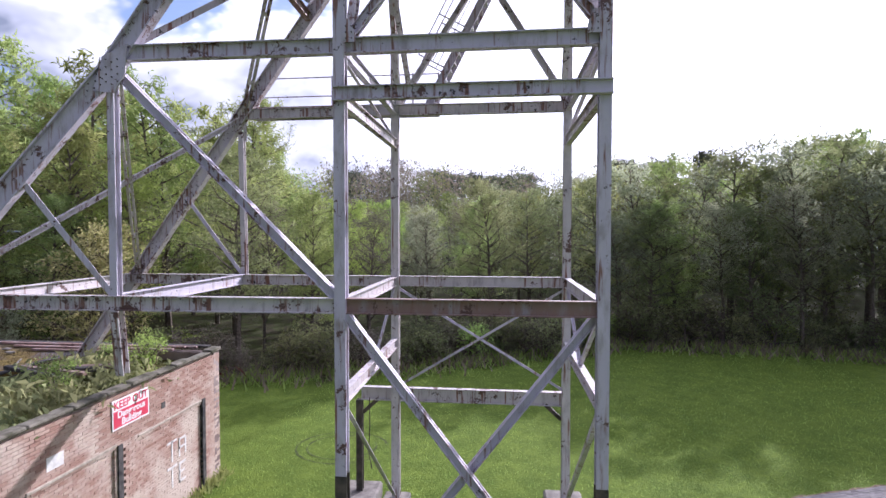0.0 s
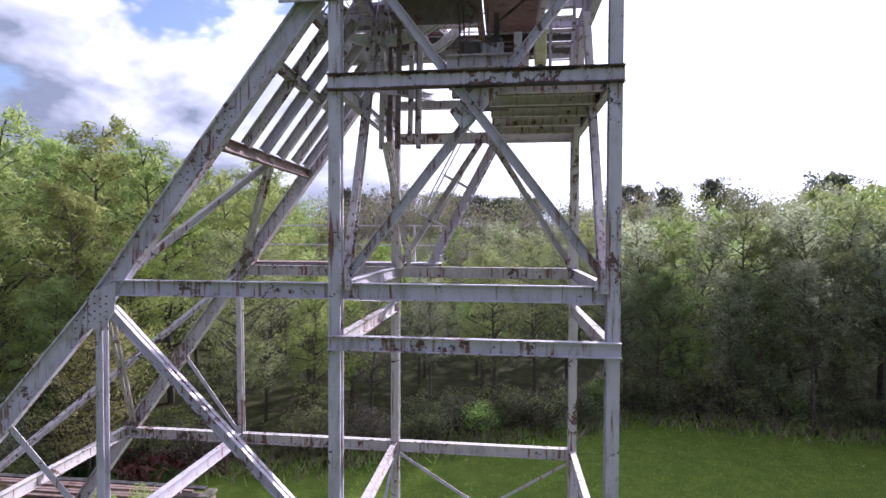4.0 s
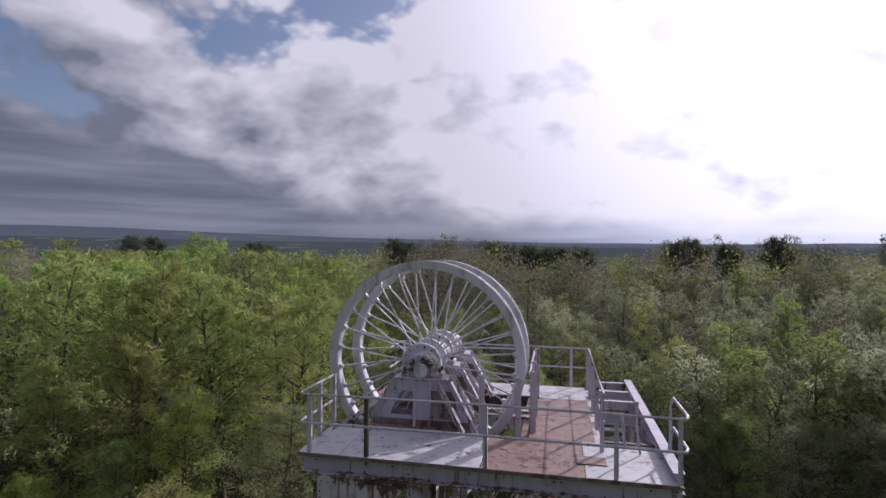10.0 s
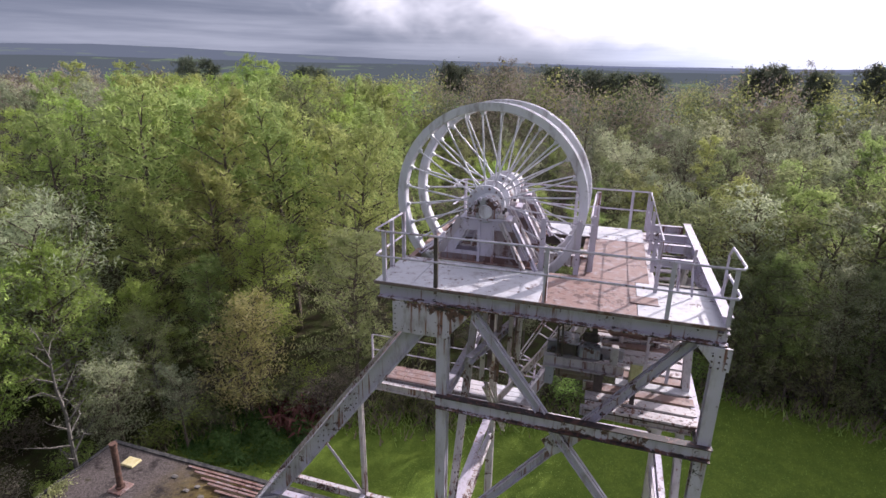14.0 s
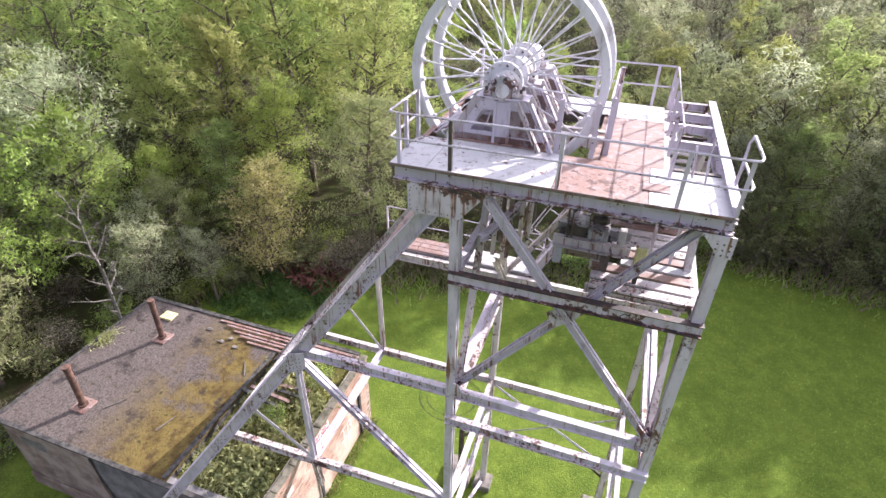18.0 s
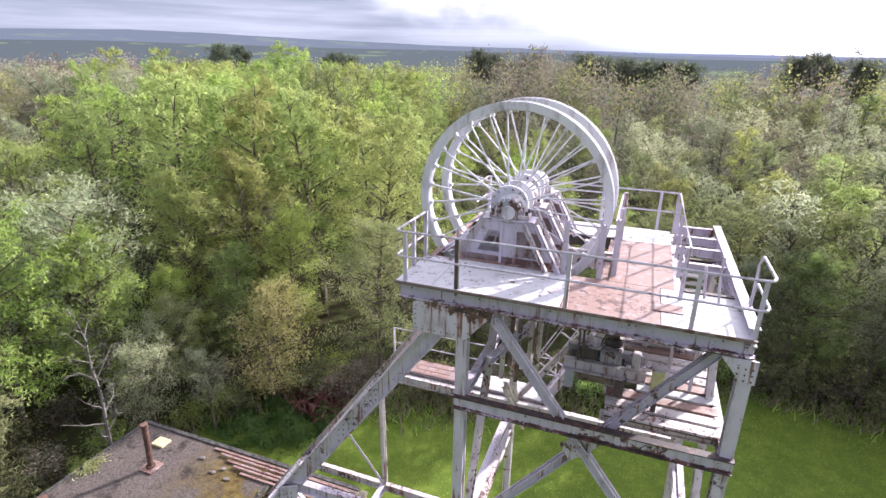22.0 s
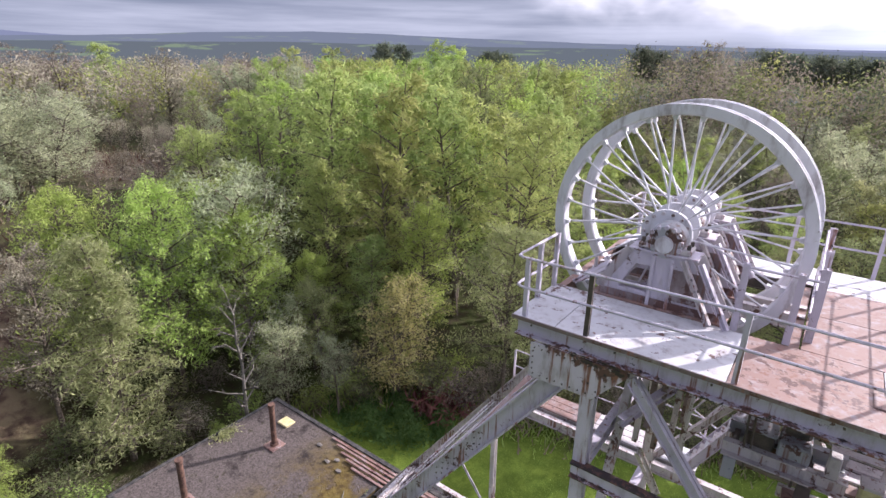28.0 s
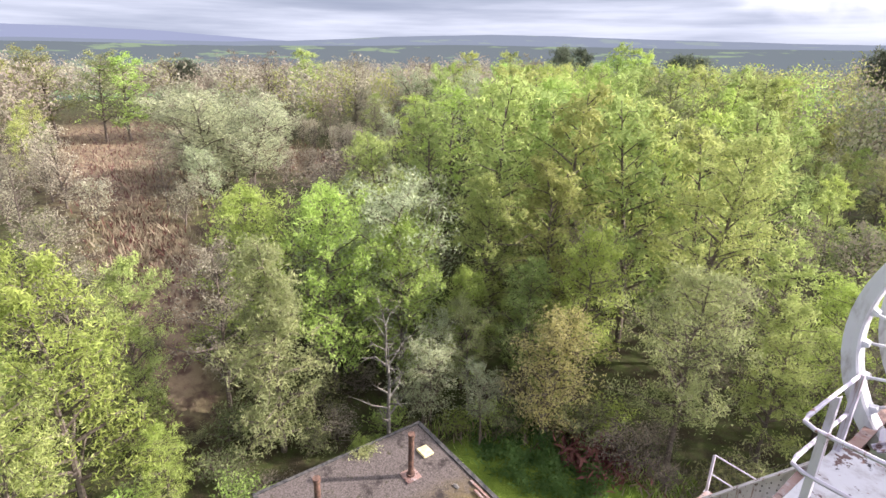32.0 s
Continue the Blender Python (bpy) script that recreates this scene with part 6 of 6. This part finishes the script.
def far_wood():
    """The woods further off, as one mass of clumps."""
    rs = np.random.RandomState(5)
    groups = {"birch": [], "dark": [], "brown": [], "bright": [], "pale": [], "pine": []}
    for i in range(1500):
        az, r = rs.uniform(-104, 52), 88 + 150 * rs.rand() ** 1.25
        x, y = r * math.sin(math.radians(az)), r * math.cos(math.radians(az))
        deg = -az
        z = float(height(x, y))
        top = skyline(az, min(r, 120)) - rs.uniform(0.2, 2.6) - (0.0 if 100 < r < 135 else 1.2)
        tall = min(top - z, 17.0)
        if tall < 3 or float(heath(x, y)) > 0.6:
            continue
        n = 300 if r < 150 else 110
        u = rs.normal(size=(n, 3))
        u /= np.linalg.norm(u, axis=1)[:, None]
        rad = rs.uniform(0.45, 1.1, n)[:, None]
        w = rs.uniform(2.0, 3.6)
        p = u * rad * np.array([w, w, tall * 0.34]) + np.array([x, y, top - tall * 0.34])
        names = ("pale", "brown", "pale", "birch", "brown", "pale", "brown") if deg > 48 else ("brown", "dark", "brown", "dark", "pine", "brown", "birch") if -5 < deg < 20 else ("birch", "brown", "dark", "birch", "bright", "birch", "dark") if deg > 0 else ("birch", "brown", "dark", "pine", "birch", "brown", "dark")
        groups[names[rs.randint(7)]].append(p)
    for key, ps in groups.items():
        me = leaf_mesh("far_wood", np.concatenate(ps), 0.42, rs, LEAF[key], long=1.3)
        tagged(new("far_wood", me), "distant mixed woodland canopy", "woodland", kind="stuff")


far_wood()


def tufts():
    """Rough grass, dry stalks, roof moss and weeds as stuff."""
    rs = np.random.RandomState(9)

    def blades(n, fx, size, material, name, label, category):
        p = fx(n)
        a = rs.normal(size=(len(p), 3)) * np.array([0.5, 0.5, 0.0]) + np.array([0, 0, 1.0])
        a /= np.linalg.norm(a, axis=1)[:, None]
        side = np.cross(a, rs.normal(size=(len(p), 3)))
        side /= np.linalg.norm(side, axis=1)[:, None]
        s = size * rs.uniform(0.5, 1.4, len(p))[:, None]
        v = np.stack([p - side * s * 0.09, p + side * s * 0.09, p + a * s + side * s * 0.02, p + a * s - side * s * 0.02], 1).reshape(-1, 3)
        faces = np.arange(len(v)).reshape(-1, 4)
        tagged(new(name, mesh_from(name, v.tolist(), faces.tolist(), material)), label, category, kind="stuff")

    def along_edge(n):
        x = rs.uniform(-24, 28, n)
        y = np.array(wood_edge(x)) + rs.normal(size=n) * 0.9 - 0.2
        return np.stack([x, y, height(x, y)], 1)

    def heath_spots(n):
        c = np.array([[-46, 8, 6, 3], [-68, 10, 16, 5], [-66, 30, 14, 5], [-95, 14, 26, 12]])[rs.randint(0, 4, n)]
        x, y = c[:, 0] + rs.normal(size=n) * c[:, 2] * 0.6, c[:, 1] + rs.normal(size=n) * c[:, 3] * 0.6
        return np.stack([x, y, height(x, y)], 1)

    def lawn(n):
        x, y = rs.uniform(-9, 18, n), rs.uniform(7, 34, n)
        ok = (y < wood_edge(x) - 0.5) & ~((x > 7.3) & (y < 15.8))
        x, y = x[ok], y[ok]
        return np.stack([x, y, height(x, y)], 1)

    def sunken(n):
        x, y = rs.uniform(-12.4, -9.3, n), rs.uniform(8.3, 15.2, n)
        z = 3.25 + 0.12 * np.sin(x * 2.1) * np.cos(y * 1.7)
        return np.stack([x, y, z - 0.02], 1)

    def roof(n):
        x, y = rs.normal(size=n) * 1.2 - 14.2, rs.uniform(8.2, 14.5, n)
        ok = (x < -12.7) & (x > -19)
        return np.stack([x[ok], y[ok], np.full(ok.sum(), 3.6)], 1)

    def wallfoot(n):
        x, y = np.full(n, -8.75) + np.abs(rs.normal(size=n)) * 0.16, rs.uniform(7.9, 15.6, n)
        return np.stack([x, y, np.full(n, G)], 1)

    def nettles(n):
        a, r = rs.uniform(0, math.tau, n), np.sqrt(rs.rand(n))
        x, y = -19.0 + 4.4 * r * np.cos(a) + rs.normal(size=n) * 0.3, 22.2 + 2.8 * r * np.sin(a) + rs.normal(size=n) * 0.3
        ok = (np.sin(x * 2.2) * np.cos(y * 2.7) + rs.normal(size=n) * 0.5) > -0.5
        x, y = x[ok], y[ok]
        return np.stack([x, y, height(x, y) + rs.uniform(0.05, 0.75, len(x)) * (0.6 + 0.4 * np.sin(x * 1.7 + y * 2.3))], 1)

    p = nettles(13000)
    tagged(new("nettles", leaf_mesh("nettles", p, 0.17, rs, LEAF["nettle"], long=1.4)), "bank of bright green nettles behind the building", "nettles", kind="stuff")
    blades(3600, along_edge, 0.55, LEAF["straw"], "dry_grass", "dry pale grass stalks at the wood's edge", "grass")
    blades(5000, along_edge, 0.45, LEAF["bright"], "rough_grass", "rough green grass at the wood's edge", "grass")
    blades(4500, heath_spots, 0.6, LEAF["straw"], "heath_grass", "dry heath grass in the clearings", "grass")
    blades(2500, heath_spots, 0.5, LEAF["red"], "dead_bracken", "dead red-brown bracken in the clearings", "bracken")
    blades(26000, lawn, 0.07, LEAF["bright"], "lawn_grass", "short lawn grass", "grass")
    blades(2400, sunken, 0.14, LEAF["birch"], "roof_weeds", "green weeds growing in the sunken roof", "weeds")
    blades(700, sunken, 0.17, LEAF["yellow"], "roof_weeds", "yellow-green weeds growing in the sunken roof", "weeds")
    blades(2600, roof, 0.07, LEAF["moss"], "roof_moss", "tufts of yellow-brown moss on the roof felt", "moss")
    blades(900, wallfoot, 0.25, LEAF["birch"], "wall_weeds", "weeds along the foot of the brick wall", "weeds")


tufts()
# weeds standing on the sunken roof and the heap at the edge of the wood
for x, y, h in ((-10.4, 11.4, 1.1), (-10.0, 13.6, 1.3), (-11.6, 14.3, 0.8)):
    t = plant("shrub", x, y, h)
    t.location.z = 3.2
heap = thing("brush_heap", "heap of dead red-brown branches on the grass", "heap", at=(-16.7, 24.0, float(height(-16.7, 24.0))))
rs_ = np.random.RandomState(2)
u_ = rs_.normal(size=(700, 3)) * np.array([0.95, 0.7, 0.4])
u_[:, 2] = np.abs(u_[:, 2])
tagged(part("brushwood", leaf_mesh("brushwood", u_, 0.3, rs_, LEAF["red"], long=2.5), None, heap), kind="stuff")

cushion = thing("moss_cushion", "cushion of olive-green moss on the roof", "moss", "roof moss cushions", at=(-20.0, 12.6, bz + 0.02))
u_ = rs_.normal(size=(420, 3)) * np.array([0.2, 0.3, 0.1])
u_[:, 2] = np.abs(u_[:, 2]) + 0.02
tagged(part("moss", leaf_mesh("moss", u_, 0.09, rs_, LEAF["olive"], long=1.5), None, cushion), kind="stuff")
for x, y, k in ((-9.9, 9.0, 1.3), (-10.6, 9.5, 1.7), (-11.2, 8.9, 1.2), (-10.2, 10.3, 1.5), (-11.4, 10.1, 1.4), (-9.7, 11.0, 1.2), (-10.9, 11.0, 1.0), (-11.7, 11.9, 1.3), (-12.0, 9.3, 1.1), (-9.8, 12.6, 1.4), (-10.9, 13.2, 1.6), (-11.9, 13.6, 1.2)):
    copy_thing(cushion, Matrix.LocRotScale((x, y, bz - 0.35), Euler((0, 0, 2.1 * x)), (1.4 * k, k, 1.5 * k)))

# ---- parked car at the paving ----
CAR_WHITE = plain("glossy_white_car_paint", (0.76, 0.76, 0.77), (0.8, 0.8, 0.81), 2, 0.25, relief=0.0)
GLASS_DARK = plain("dark_car_glass", (0.02, 0.022, 0.025), (0.03, 0.032, 0.035), 2, 0.08, relief=0.0)
RUBBER = plain("black_tyre_rubber", (0.015, 0.015, 0.016), (0.03, 0.03, 0.03), 9, 0.85)
car = thing("car", "white car parked on the grey paving", "car", at=(11.3, 12.95, G + 0.05))
car.rotation_euler = (0, 0, radians(19))


def loft(rows):
    """A closed body through cross rows of (x, z_low, z_high, half_width)."""
    bm = bmesh.new()
    rings = []
    for x, z0, z1, w in rows:
        c = min(0.16, (z1 - z0) * 0.35)
        rings.append([bm.verts.new((x, y, z)) for y, z in ((-w, z0), (-w, z1 - c), (-w + c * 0.7, z1), (w - c * 0.7, z1), (w, z1 - c), (w, z0))])
    for a, b in zip(rings, rings[1:]):
        for k in range(6):
            bm.faces.new((a[k], a[(k + 1) % 6], b[(k + 1) % 6], b[k]))
    bm.faces.new(rings[0])
    bm.faces.new(rings[-1][::-1])
    bmesh.ops.recalc_face_normals(bm, faces=bm.faces[:])
    return bm


part("body", loft([(-2.0, 0.35, 0.75, 0.72), (-1.85, 0.25, 0.9, 0.84), (-0.9, 0.22, 0.95, 0.87), (1.1, 0.22, 0.98, 0.87), (1.9, 0.25, 0.95, 0.84), (2.0, 0.35, 0.8, 0.75)]), CAR_WHITE, car)
part("cabin_glass", loft([(-1.0, 0.93, 0.98, 0.78), (-0.35, 0.93, 1.4, 0.68), (1.3, 0.93, 1.4, 0.68), (1.8, 0.93, 1.0, 0.76)]), GLASS_DARK, car, "dark windows")
part("roof", loft([(-0.4, 1.37, 1.42, 0.62), (-0.2, 1.38, 1.47, 0.68), (1.1, 1.38, 1.48, 0.68), (1.38, 1.36, 1.43, 0.62)]), CAR_WHITE, car)
for x in (-1.25, 1.25):
    for y in (-0.78, 0.78):
        wl = part("wheel", pipe([(x, y - 0.1, 0.31), (x, y + 0.1, 0.31)], 0.31, 20), RUBBER, car, "black tyre")
        part("rim", pipe([(x, y - 0.11, 0.31), (x, y + 0.11, 0.31)], 0.19, 12), MACHINE, wl)

# ---- worn tracks in the lawn ----
MUD = plain("worn_muddy_grass", (0.04, 0.055, 0.02), (0.085, 0.11, 0.03), 5, 0.95)


def track(points, width, label, material=MUD):
    vs, fs = [], []
    for i, p in enumerate(points):
        a, b = Vector(points[max(i - 1, 0)]), Vector(points[min(i + 1, len(points) - 1)])
        d = (b - a).normalized()
        n = Vector((-d.y, d.x))
        w = width * (0.7 + 0.3 * math.sin(i * 1.7))
        for k in (-1, 1):
            x, y = p[0] + n.x * w * k / 2, p[1] + n.y * w * k / 2
            vs.append((x, y, float(height(x, y)) + 0.012))
        if i:
            o = 2 * i
            fs.append((o - 2, o - 1, o + 1, o))
    tagged(new("worn_track", mesh_from("worn_track", vs, fs, material)), label, "track", kind="structure")


for r, c0 in ((1.05, 0.2), (0.8, 1.4)):
    track([(-5.7 + r * 1.5 * math.cos(c0 + a * 0.3), 17.95 + r * 1.35 * math.sin(c0 + a * 0.3)) for a in range(19)], 0.1, "worn dark ring in the grass")

EARTH = plain("bare_brown_earth", (0.10, 0.07, 0.045), (0.22, 0.17, 0.11), 6, 0.95)
PRESSED = plain("pressed_dark_grass", (0.06, 0.095, 0.015), (0.11, 0.16, 0.025), 7, 0.95)


def line(a, b, n, wave):
    return [(a[0] + (b[0] - a[0]) * i / n + wave * math.sin(i * 1.3), a[1] + (b[1] - a[1]) * i / n + wave * math.cos(i * 1.9)) for i in range(n + 1)]


track(line((7.42, 15.62), (13.6, 17.72), 30, 0.05), 0.3, "bare earth along the paving", EARTH)
track(line((7.42, 15.6), (8.6, 11.8), 20, 0.04), 0.22, "bare earth along the paving", EARTH)
track(line((3.03, 14.38), (5.2, 12.2), 12, 0.03), 0.07, "faint wheel track in the grass", PRESSED)
track(line((5.27, 14.67), (6.2, 11.9), 12, 0.03), 0.06, "faint wheel track in the grass", PRESSED)
track([(9.4, 19.7), (10.3, 19.9), (11.2, 19.75), (12.1, 19.35), (13.1, 18.7)], 0.09, "faint wheel track in the grass", PRESSED)
